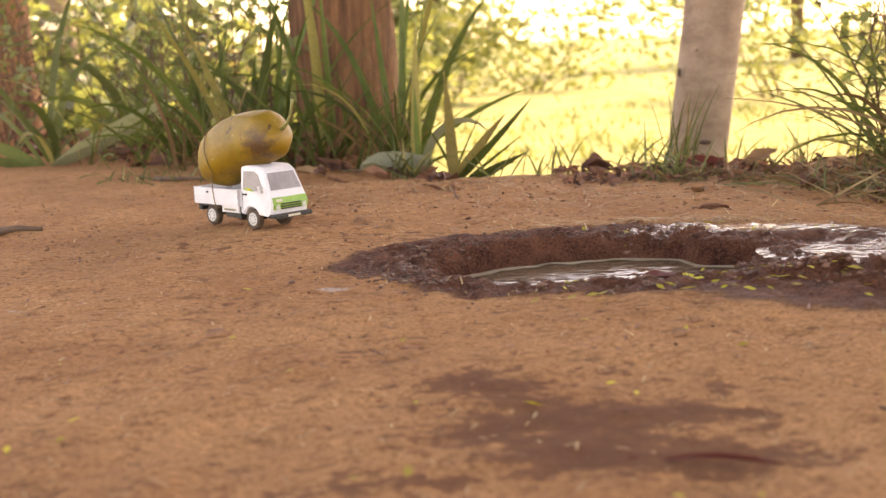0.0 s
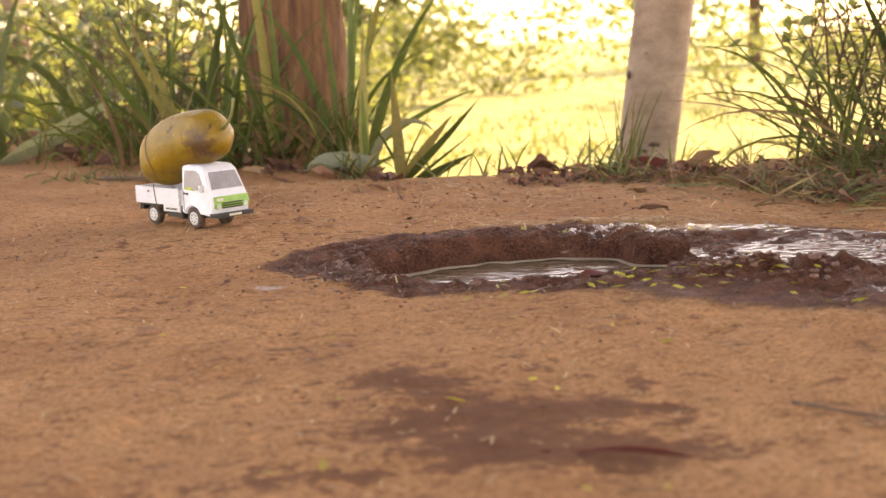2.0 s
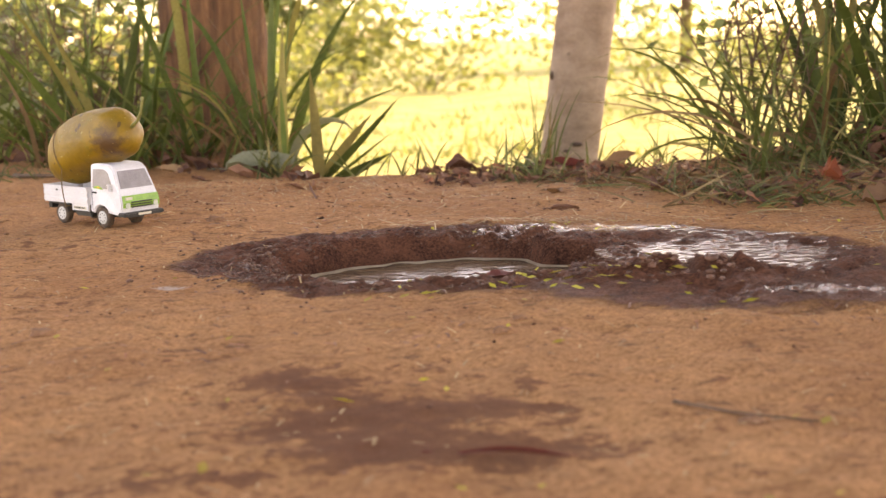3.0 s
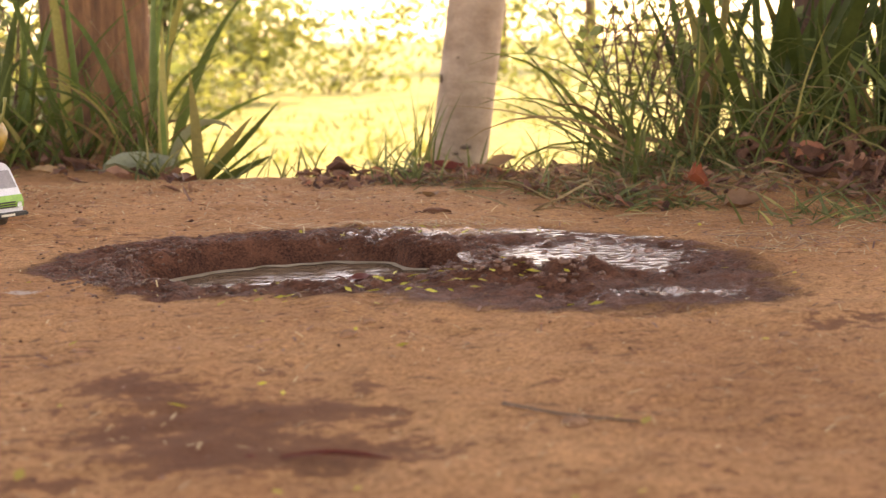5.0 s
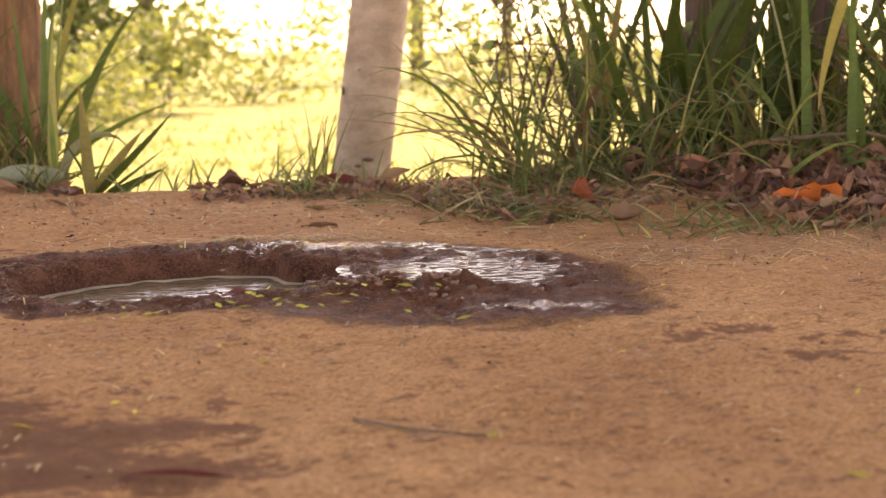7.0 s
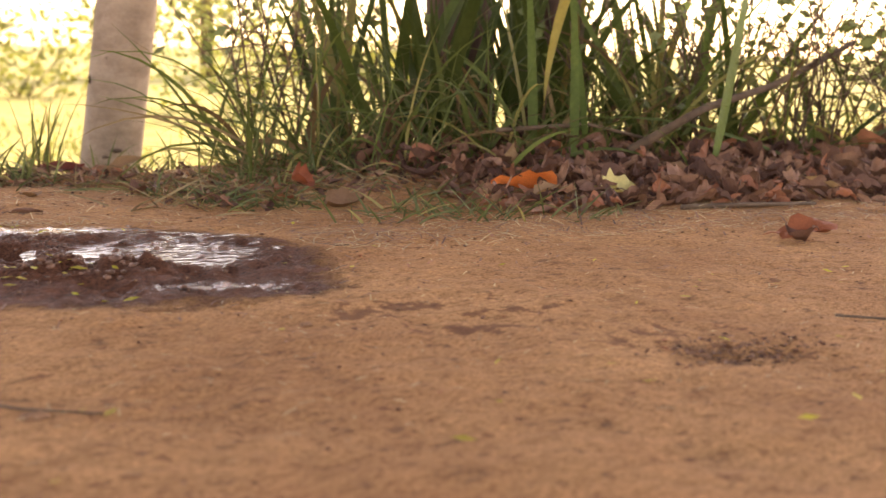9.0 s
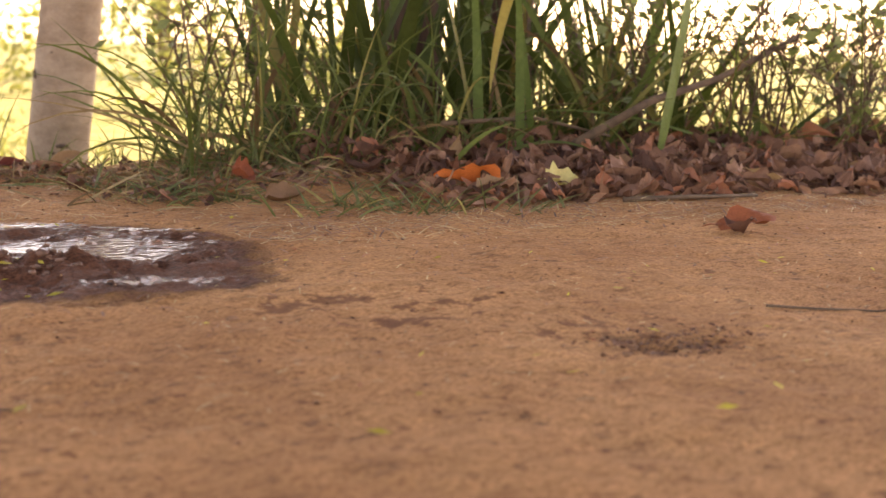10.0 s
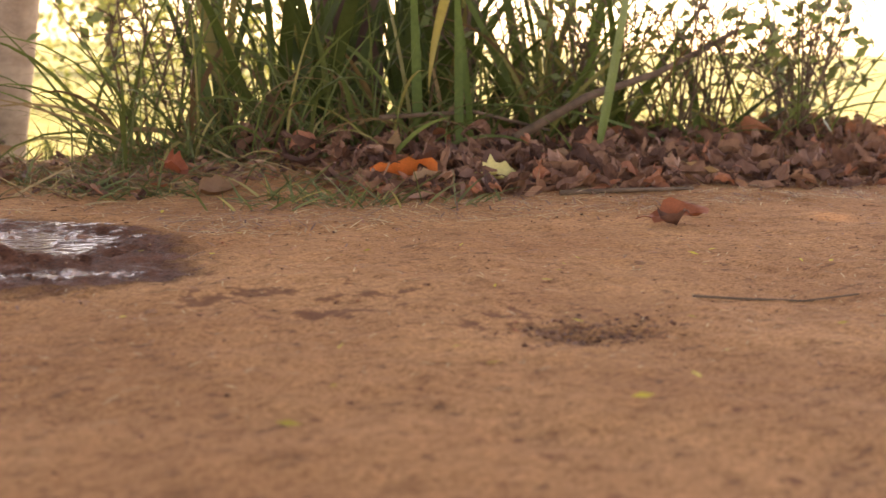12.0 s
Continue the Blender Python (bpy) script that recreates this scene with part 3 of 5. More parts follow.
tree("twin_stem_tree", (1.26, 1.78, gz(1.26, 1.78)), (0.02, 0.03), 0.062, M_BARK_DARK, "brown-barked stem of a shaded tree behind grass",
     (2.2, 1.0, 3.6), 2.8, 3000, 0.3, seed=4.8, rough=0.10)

tree("slender_grey_tree", (-1.25, 5.0, gz(-1.25, 5.0)), (0.0, 0.0), 0.07, M_BARK_PALE, "slender greyish tree standing beyond the bank",
     (-0.6, 0.6, 3.8), 2.4, 1200, 0.3, seed=7.3, rough=0.05)

# Tree out of view, added to dim the sky's light on the near ground.
tree("unseen_shade_tree", (1.5, -0.9, 0.0), (0.0, 0.0), 0.12, M_BARK_DARK, "unseen low-crowned tree added to shade the near ground",
     (-0.85, 0.75, 1.1), 1.3, 5200, 0.16, top=1.15, seed=6.1, rough=0.10, rings=24)


# ---- far background: meadow, brush, far trees ----
def bush(r, x, y, w, h, material, count, size, label="sunlit yellow-green bush at the meadow's far side"):
    z = gz(x, y)
    centres = [((r.uniform(-0.5, 0.5) * w, r.uniform(-0.4, 0.4) * w, h * r.uniform(0.1, 0.95)), w * 0.28) for _ in range(12)]
    root = new("bush")
    root.location = (x, y, z)
    tagged(root, label, "bush", "bushes beyond the bank")
    stems = [tube([(r.uniform(-0.1, 0.1), r.uniform(-0.1, 0.1), -0.05), Vector(c[0]) * 0.6 + Vector((0, 0, 0.05)), c[0]], [0.009, 0.006, 0.003], 5) for c in centres[:6]]
    v, f = merge(stems)
    part_mesh("branchwork", mesh_of("branchwork", v, f, M_TWIG), root)
    v, f = leaf_cloud(r, centres, count, size, 0.8)
    v = [Vector((q.x, q.y, max(q.z, 0.0))) for q in v]
    part_mesh("foliage", mesh_of("foliage", v, f, material, False), root)


br = random.Random(21)
for k in range(26):
    x = -9.0 + k * 0.85 + br.uniform(-0.4, 0.4)
    y = 9.5 + br.uniform(-1.0, 3.5)
    if 1.6 < x < 2.6 or x > 4.6:
        continue
    bush(br, x, y, br.uniform(1.0, 1.9), br.uniform(0.35, 1.0), M_FAR_DRY if br.random() < 0.25 else M_FAR, 1500, br.uniform(0.06, 0.09))


for x, y, w, h in [(-1.5, 3.9, 0.9, 0.55), (-0.95, 4.3, 0.9, 0.6), (-0.45, 3.7, 0.7, 0.45), (-1.9, 4.6, 1.0, 0.6), (-2.6, 4.8, 1.0, 0.7), (-0.72, 3.3, 0.5, 0.36), (-1.3, 5.2, 1.2, 0.9)]:
    bush(br, x, y, w, h, M_SHRUB, 1500, 0.075, "shaded olive-green bush behind the bank")


def far_tree(r, x, y, h):
    root = new("far_tree")
    z = gz(x, y)
    root.location = (x, y, z)
    tagged(root, "sunlit tree far beyond the meadow", "tree", "trees beyond the meadow")
    v, f = tube([(0, 0, -0.1), (r.uniform(-0.2, 0.2), 0, h * 0.4), (r.uniform(-0.4, 0.4), 0, h * 0.8)], [0.13, 0.1, 0.05], 10)
    part_mesh("trunk", mesh_of("trunk", v, f, M_TWIG), root)
    centres = [((r.uniform(-0.5, 0.5) * h * 0.7, r.uniform(-0.4, 0.4) * h * 0.7, h * r.uniform(0.16, 1.0)), h * 0.16) for _ in range(20)]
    v, f = leaf_cloud(r, centres, 2600, 0.17, 0.8)
    part_mesh("crown", mesh_of("crown", v, f, M_FAR, False), root)


for k in range(16):
    x = -14 + k * 1.9 + br.uniform(-0.6, 0.6)
    if 2.2 < x < 4.0 or x > 7.5:
        continue
    far_tree(br, x, 17 + br.uniform(-2, 5), br.uniform(3.0, 5.5))


def meadow_grass(n):
    """Tall sunlit grass in patches over the meadow."""
    r = np.random.RandomState(17)
    y = 2.3 + 8.0 * r.rand(n) ** 1.4
    x = y * (-0.55 + 1.6 * r.rand(n))
    keep = (vnoise(x, y, 1.6, 21) + 0.5 * vnoise(x, y, 5.0, 22) > 0.80) & (y > bank_edge(x) + 0.3)
    x, y = x[keep], y[keep]
    n = len(x)
    z, h, w, a = height(x, y) - 0.01, (0.02 + 0.06 * r.rand(n)), 0.006 + 0.010 * r.rand(n), r.rand(n) * 6.283
    lx, ly = h * 0.5 * r.randn(n), h * 0.3 * r.randn(n)
    V = np.empty((n, 3, 3))
    V[:, 0] = np.stack([x - w * np.cos(a), y - w * np.sin(a), z], -1)
    V[:, 1] = np.stack([x + w * np.cos(a), y + w * np.sin(a), z], -1)
    V[:, 2] = np.stack([x + lx, y + ly, z + h], -1)
    me = mesh_of("meadow_grass", V.reshape(-1, 3).tolist(), np.arange(3 * n).reshape(-1, 3).tolist(), M_FAR, False)
    return tagged(new("meadow_grass", me), "patches of tall sunlit yellow-green meadow grass", "grass", kind="stuff")


meadow_grass(16000)


# ---- leaves and grasses ----
def blade(r, base, az, el, length, width, bend, fold=0.25, seg=9, droop_power=1.6, twist=0.0, tip_power=2.4, base_width=0.45, roll=0.0):
    """A curved strap leaf, folded along its midrib."""
    V, F = [], []
    p = Vector(base)
    ds = length / seg
    for k in range(seg + 1):
        s = k / seg
        e = el - bend * s ** droop_power
        d = Vector((math.cos(e) * math.cos(az), math.cos(e) * math.sin(az), math.sin(e)))
        side = Vector((-math.sin(az), math.cos(az), 0))
        nrm = side.cross(d)
        tw = roll + twist * s
        side, nrm = side * math.cos(tw) + nrm * math.sin(tw), nrm * math.cos(tw) - side * math.sin(tw)
        w = width * 0.5 * min(1.0, base_width + s * 2.5) * max(0.02, 1 - s ** tip_power)
        V += [p + side * w, p - nrm * w * fold * -1.0, p - side * w]
        if k < seg:
            o = 3 * k
            F += [(o, o + 1, o + 4, o + 3), (o + 1, o + 2, o + 5, o + 4)]
        p = p + d * ds
    return V, F


def strap_plant(name, x, y, leaves, label, material=None, category="plant", extra=()):
    """A clump of strap leaves. leaves: rows of azimuth, elevation, length, width, bend in degrees and metres."""
    root = new(name)
    root.location = (x, y, gz(x, y))
    tagged(root, label, category)
    for row in list(leaves):
        az, el, L, W, bend = row[:5]
        m = row[5] if len(row) > 5 and row[5] else (material or M_STRAP)
        roll = row[6] if len(row) > 6 else rng.uniform(-1.3, 1.3)
        off = Vector((rng.uniform(-0.012, 0.012), rng.uniform(-0.012, 0.012), -0.006))
        v, f = blade(rng, off, radians(az), radians(el), L, W, radians(bend), rng.uniform(0.15, 0.4), twist=rng.uniform(-0.9, 0.9) if len(row) < 7 else 0.2, roll=roll)
        part_mesh("leaf", mesh_of("leaf", v, f, m), root)
    return root


def random_leaves(r, n, el, length, width, bend, az=(0, 360)):
    return [(r.uniform(*az), r.uniform(*el), r.uniform(*length), r.uniform(*width), r.uniform(*bend)) for _ in range(n)]


# fan plant at the bank's edge
strap_plant("fan_plant", 0.137, 1.675, [(180, 88, 0.16, 0.017, 3, None, 1.3), (0, 54, 0.125, 0.017, 8, None, 1.2), (5, 44, 0.165, 0.014, -4, None, 1.0), (350, 28, 0.105, 0.015, 4, None, 1.2), (5, 36, 0.12, 0.006, 0, None, 1.0), (170, 70, 0.10, 0.008, 20), (20, 65, 0.14, 0.005, 12), (200, 45, 0.06, 0.006, 30)],
            "small plant with stiff pointed green leaves at the bank's edge", M_STRAP_DARK)
pr = random.Random(11)
SPOTS = [(-0.20, 1.90), (-0.15, 1.86), (-0.11, 1.92), (-0.04, 1.88), (0.055, 1.82), (0.075, 1.88), (-0.27, 1.98)]
for x, y in SPOTS:
    strap_plant("strap_leaf_plant", x, y, random_leaves(pr, 5 if abs(x + 0.03) > 0.06 else 3, (58, 90), (0.20, 0.44), (0.009, 0.019), (0, 70)) + random_leaves(pr, 7, (30, 85), (0.08, 0.26), (0.005, 0.011), (10, 110)),
                "clump of tall green strap leaves round the red-barked tree")
strap_plant("drooping_strap_plant", 0.085, 1.72, [(350, 80, 0.14, 0.016, 150, M_STRAP_PALE), (180, 20, 0.085, 0.022, -5, M_STRAP_PALE), (260, 86, 0.12, 0.014, 4), (80, 82, 0.22, 0.016, 10), (20, 70, 0.12, 0.01, 60)],
            "strap-leaf plant with folded grey-green drooping leaves")
for x, y in [(-0.62, 2.2), (-0.52, 2.14), (-0.74, 2.35), (-0.38, 2.2)]:
    strap_plant("broad_leaf_plant", x, y, random_leaves(pr, 6, (40, 85), (0.15, 0.36), (0.010, 0.022), (30, 150)), "clump of drooping olive-green leaves further along the bank", M_STRAP_MID)
strap_plant("broad_leaf_plant", -0.50, 2.05, [(355, 30, 0.27, 0.028, 14, M_STRAP_PALE, 0.7), (200, 15, 0.2, 0.018, 10), (260, 60, 0.15, 0.018, 120), (170, 60, 0.30, 0.020, 140), (185, 30, 0.25, 0.020, 50), (352, 20, 0.2, 0.020, -6, M_STRAP_PALE, 0.8)], "broad drooping leaves lying low over the bank", M_STRAP_MID)
# tall strap leaves round the twin-stemmed tree
for x, y in [(0.84, 1.50), (0.90, 1.46), (0.96, 1.54), (1.16, 1.54), (1.30, 1.54), (1.36, 1.6)]:
    strap_plant("strap_leaf_plant", x, y, random_leaves(pr, 6 if x < 1.0 else 4, (55, 90), (0.20, 0.42), (0.009, 0.021), (0, 60)) + random_leaves(pr, 5, (30, 75), (0.1, 0.28), (0.005, 0.012), (20, 90)),
                "clump of tall dark green strap leaves round the shaded tree", M_STRAP_DARK)
for x, y in [(0.80, 1.56), (0.89, 1.58), (0.97, 1.62), (1.08, 1.58), (1.14, 1.60), (1.13, 1.68), (1.18, 1.66), (1.14, 1.86), (1.36, 1.66), (1.40, 1.62)]:
    strap_plant("strap_leaf_plant", x, y, random_leaves(pr, 8, (60, 90), (0.24, 0.44), (0.011, 0.024), (0, 45)), "clump of tall dark green strap leaves round the shaded tree", M_STRAP_DARK)
strap_plant("yellowing_strap_plant", 1.03, 1.30, [(95, 88, 0.30, 0.012, 6), (85, 78, 0.28, 0.011, 20)], "strap-leaf plant with slim upright blades", M_STRAP)
strap_plant("bright_strap_plant", 1.172, 1.25, [(20, 74, 0.32, 0.030, -6, M_STRAP_BRIGHT, 1.35), (170, 60, 0.10, 0.007, 40, M_STRAP_MID)], "single bright green strap leaf rising from the litter")
hanging = strap_plant("yellowing_strap_plant", 0.975, 1.34, [(80, 84, 0.3, 0.014, 12), (120, 80, 0.3, 0.014, 16)], "strap-leaf plant with one yellow leaf hanging down")
v, f = blade(rng, (0.075, 0.02, 0.27), radians(185), radians(-68), 0.20, 0.014, radians(22), 0.3, base_width=0.6, roll=1.1)
part_mesh("leaf", mesh_of("leaf", v, f, M_STRAP_YELLOW), hanging, "yellow withered leaf hanging down")
for x, y in [(1.20, 1.40), (1.28, 1.42), (1.36, 1.45), (1.24, 1.46), (1.32, 1.38)]:
    strap_plant("strap_leaf_plant", x, y, random_leaves(pr, 7, (50, 90), (0.2, 0.38), (0.006, 0.014), (10, 70)), "clump of narrow green strap leaves over the leaf litter")
strap_plant("arching_strap_plant", 1.42, 1.32, [(178, 20, 0.42, 0.012, 30), (60, 50, 0.4, 0.014, 60), (355, 40, 0.4, 0.013, 60), (5, 25, 0.42, 0.016, 25), (340, 60, 0.35, 0.014, 60, M_STRAP_YELLOW)], "arching strap-leaf plant over the leaf litter")


def tuft(name, x, y, n, el, length, width, bend, spread, label, material=M_GRASS, az=(0, 360), category="grass", dry=0.15):
    """A clump of fine grass blades as one mesh."""
    r = random.Random(int(abs(x * 1000) + abs(y * 777)))
    all_ = []
    z0 = gz(x, y)
    for _ in range(n):
        dx, dy = r.gauss(0, spread), r.gauss(0, spread)
        all_.append(blade(r, (dx, dy, gz(x + dx, y + dy) - z0 - 0.004), radians(r.uniform(*az)), radians(r.uniform(*el)), r.uniform(*length), r.uniform(*width), radians(r.uniform(*bend)), 0.3, 8, 1.3, roll=r.uniform(-1.2, 1.2)))
    if length[1] > 0.12:
        root = new(name)
        root.location = (x, y, z0)
        for v, f in all_:
            part_mesh("blade", mesh_of("blade", v, f, M_DRY_BLADE if r.random() < dry else M_GRASS_BLADE), root)
        return tagged(root, label, category)
    v, f = merge(all_)
    ob = new(name, mesh_of(name, v, f, material))
    ob.location = (x, y, z0)
    return tagged(ob, label, category, kind="stuff")


# the fine-bladed bush right of the pale tree, drooping towards it
for x, y, n in [(0.66, 1.42, 26), (0.72, 1.45, 30), (0.78, 1.42, 32), (0.84, 1.40, 30), (0.68, 1.52, 18)]:
    tuft("fine_grass_clump", x, y, n, (25, 88), (0.08, 0.32), (0.0018, 0.0055), (10, 130), 0.035, "tall clump of fine arching grass blades", dry=0.3)
tuft("arching_grass", 0.65, 1.48, 18, (35, 78), (0.14, 0.27), (0.003, 0.007), (30, 110), 0.02, "arching grass blades leaning towards the pale trunk", az=(150, 215))
for x, y, n in [(0.92, 1.36, 30), (1.0, 1.38, 26), (1.1, 1.40, 24), (1.2, 1.42, 26), (1.3, 1.45, 26)]:
    tuft("fine_grass_clump", x, y, n, (30, 85), (0.10, 0.32), (0.0025, 0.007), (20, 110), 0.035, "clump of fine green and straw grass blades")
for x, y in [(-0.3, 1.95), (-0.2, 1.86), (-0.08, 1.84), (0.05, 1.80), (-0.42, 2.05)]:
    tuft("fine_grass_clump", x, y, 22, (30, 85), (0.06, 0.28), (0.002, 0.006), (20, 110), 0.03, "fine grass among the strap leaves")
for x, y in [(-0.22, 1.86), (-0.15, 1.84), (-0.08, 1.86), (0.0, 1.86), (0.06, 1.80)]:
    tuft("dry_grass_clump", x, y, 20, (40, 88), (0.04, 0.16), (0.004, 0.010), (10, 90), 0.03, "brown dried blades at the foot of the strap leaves", dry=0.75)
for x, y in [(0.88, 1.44), (0.98, 1.44), (1.06, 1.46), (1.16, 1.46), (1.26, 1.46), (0.80, 1.46)]:
    tuft("dry_grass_clump", x, y, 20, (30, 88), (0.05, 0.20), (0.004, 0.012), (10, 100), 0.035, "brown dried blades at the foot of the shaded tree", dry=0.6)
for x, y, n in [(0.70, 1.40, 40), (0.77, 1.38, 50), (0.84, 1.36, 40), (0.62, 1.40, 30)]:
    tuft("short_grass_tuft", x, y, n, (20, 80), (0.03, 0.11), (0.0015, 0.004), (10, 90), 0.03, "dense short green grass at the bush's foot")
for k in range(30):
    x = 0.40 + 0.52 * (k % 10) / 9 + pr.uniform(-0.02, 0.02)
    y = 1.24 + 0.10 * (k // 10) + pr.uniform(-0.03, 0.03) + (0.2 if x < 0.5 else 0.0)
    tuft("dry_thatch", x, y, 26, (0, 28), (0.03, 0.11), (0.0012, 0.0032), (0, 30), 0.03, "low thatch of dry and green grass on the verge", M_THATCH if k % 3 else M_GRASS)
for x, y in [(1.38, 1.34), (1.48, 1.32), (1.58, 1.36), (1.68, 1.34), (1.46, 1.44), (1.62, 1.46)]:
    tuft("fine_grass_clump", x, y, 18, (15, 80), (0.12, 0.36), (0.002, 0.006), (10, 70), 0.04, "clump of thin crossing grass blades over the litter", dry=0.3)
for x, y in [(0.17, 1.63), (0.22, 1.60), (0.27, 1.62), (0.34, 1.60), (0.50, 1.66), (0.55, 1.64), (0.60, 1.66)]:
    tuft("small_weed", x, y, 9, (40, 85), (0.03, 0.08), (0.0015, 0.004), (10, 60), 0.012, "small weed sprouting at the bank's edge")
# low green tufts on the path's verge
tuft("low_grass_tuft", 0.385, 1.50, 60, (20, 85), (0.02, 0.085), (0.002, 0.004), (10, 80), 0.02, "small green grass tuft at the bank's edge")
tuft("tall_grass_tuft", 0.42, 1.62, 16, (70, 90), (0.06, 0.14), (0.003, 0.006), (5, 30), 0.01, "upright grass tuft beside the pale trunk")
tuft("low_grass_tuft", 0.075, 1.66, 40, (30, 85), (0.03, 0.07), (0.003, 0.005), (10, 80), 0.015, "small green grass tuft at the bank's edge")
for x, y, n in [(0.56, 1.25, 55), (0.62, 1.22, 55), (0.75, 1.07, 60), (0.70, 1.10, 45), (0.80, 1.05, 40), (0.86, 1.01, 22), (0.66, 1.06, 12), (0.52, 1.33, 40), (0.60, 1.30, 50)]:
    tuft("low_grass_tuft", x, y, n, (5, 50), (0.02, 0.07), (0.0015, 0.003), (0, 60), 0.022, "low sprawling grass tuft on the dirt verge")
for x, y in [(-0.24, 1.72), (-0.3, 1.75), (-0.14, 1.68)]:
    tuft("low_grass_tuft", x, y, 30, (10, 60), (0.02, 0.05), (0.002, 0.003), (0, 60), 0.025, "low grass tuft on the dirt verge")


def shrub(x, y, h, spread, stems, leaves, label, seed):
    """Thin twiggy shrub: branches and small leaves."""
    r = random.Random(seed)
    root = new("twiggy_shrub")
    root.location = (x, y, gz(x, y))
    tagged(root, label, "shrub")
    tubes, ends = [], []
    for _ in range(stems):
        a = r.uniform(0, 6.283)
        p = Vector((r.gauss(0, 0.02), r.gauss(0, 0.02), -0.01))
        q = p + Vector((math.cos(a) * spread * r.random(), math.sin(a) * spread * r.random() * 0.6, h * r.uniform(0.5, 1.0)))
        m = p.lerp(q, 0.5) + Vector((r.gauss(0, 0.02), r.gauss(0, 0.02), 0.02))
        tubes.append(tube([p, m, q], [0.0020, 0.0014, 0.0007], 4))
        for _ in range(7):
            s = r.uniform(0.2, 1.0)
            b = p.lerp(m, s * 2) if s < 0.5 else m.lerp(q, s * 2 - 1)
            e = b + Vector((r.gauss(0, 0.06), r.gauss(0, 0.04), r.gauss(0.03, 0.04)))
            tubes.append(tube([b, b.lerp(e, 0.5) + Vector((0, 0, 0.006)), e], [0.0010, 0.0007, 0.0004], 4))
            ends += [(e, 0.02), (b.lerp(e, 0.6), 0.02)]
    v, f = merge(tubes)
    part_mesh("branchwork", mesh_of("branchwork", v, f, M_TWIG), root)
    v, f = leaf_cloud(r, ends, leaves, 0.022, 1.0)
    part_mesh("foliage", mesh_of("foliage", v, f, M_SHRUB, False), root)


for k, (x, y, h) in enumerate([(1.30, 1.42, 0.30), (1.40, 1.36, 0.32), (1.50, 1.40, 0.34), (1.58, 1.30, 0.30), (1.66, 1.38, 0.34), (1.22, 1.52, 0.3), (1.75, 1.5, 0.34), (0.74, 1.62, 0.32), (0.86, 1.70, 0.34)]):
    shrub(x, y, h, 0.18, 11, 110, "thin twiggy shrub with small green leaves", 40 + k)
for k, (x, y, h) in enumerate([(-0.30, 2.2, 0.34), (-0.2, 2.1, 0.34), (-0.42, 2.35, 0.34), (-0.66, 2.5, 0.34)]):
    shrub(x, y, h, 0.2, 11, 200, "thin leafy shrub behind the strap leaves", 60 + k)


# ---- toy truck with its load ----
def box(bm, x0, x1, y0, y1, z0, z1, bevel=0.0006):
    r = bmesh.ops.create_cube(bm, size=1.0)
    for v in r["verts"]:
        v.co = Vector(((x0 + x1) / 2 + v.co.x * (x1 - x0), (y0 + y1) / 2 + v.co.y * (y1 - y0), (z0 + z1) / 2 + v.co.z * (z1 - z0)))
    if bevel:
        edges = list({e for v in r["verts"] for e in v.link_edges})
        bmesh.ops.bevel(bm, geom=edges, offset=bevel, segments=2, affect="EDGES", clamp_overlap=True)
    return bm


def prism(profile, y0, y1, top_scale=1.0, z_top=1.0, z_from=0.0, bevel=0.0):
    """A profile in x, z extruded across y; above z_from it narrows to top_scale at z_top."""
    bm = bmesh.new()
    rows = []
    for y in (y0, y1):
        row = []
        for x, z in profile:
            k = 1 - (1 - top_scale) * min(1, max(0, (z - z_from) / (z_top - z_from)))
            row.append(bm.verts.new((x, y * k, z)))
        rows.append(row)
    n = len(profile)
    bm.faces.new(rows[0])
    bm.faces.new(rows[1][::-1])
    sides = []
    for i in range(n):
        sides.append(bm.faces.new((rows[0][i], rows[1][i], rows[1][(i + 1) % n], rows[0][(i + 1) % n])))
    bmesh.ops.recalc_face_normals(bm, faces=bm.faces)
    if bevel:
        side_edges = [e for e in bm.edges if len({round(v.co.y > 0) for v in e.verts}) == 1]
        bmesh.ops.bevel(bm, geom=side_edges, offset=bevel, segments=3, affect="EDGES", clamp_overlap=True)
    return bm


def slab(points, normal, thick):
    """A thin plate from a loop of points, with thickness along normal."""
    bm = bmesh.new()
    nrm = Vector(normal).normalized() * thick
    a = [bm.verts.new(Vector(p)) for p in points]
    b = [bm.verts.new(Vector(p) + nrm) for p in points]
    bm.faces.new(a[::-1])
    bm.faces.new(b)
    for i in range(len(a)):
        j = (i + 1) % len(a)
        bm.faces.new((a[i], a[j], b[j], b[i]))
    bmesh.ops.recalc_face_normals(bm, faces=bm.faces)
    return bm


def cyl(bm, c, r, depth, axis_="Y", seg=28, r2=None):
    m = Matrix.Translation(c) @ (Matrix.Rotation(radians(90), 4, "X") if axis_ == "Y" else Matrix.Identity(4) if axis_ == "Z" else Matrix.Rotation(radians(90), 4, "Y"))
    bmesh.ops.create_cone(bm, cap_ends=True, segments=seg, radius1=r, radius2=r if r2 is None else r2, depth=depth, matrix=m)
    return bm


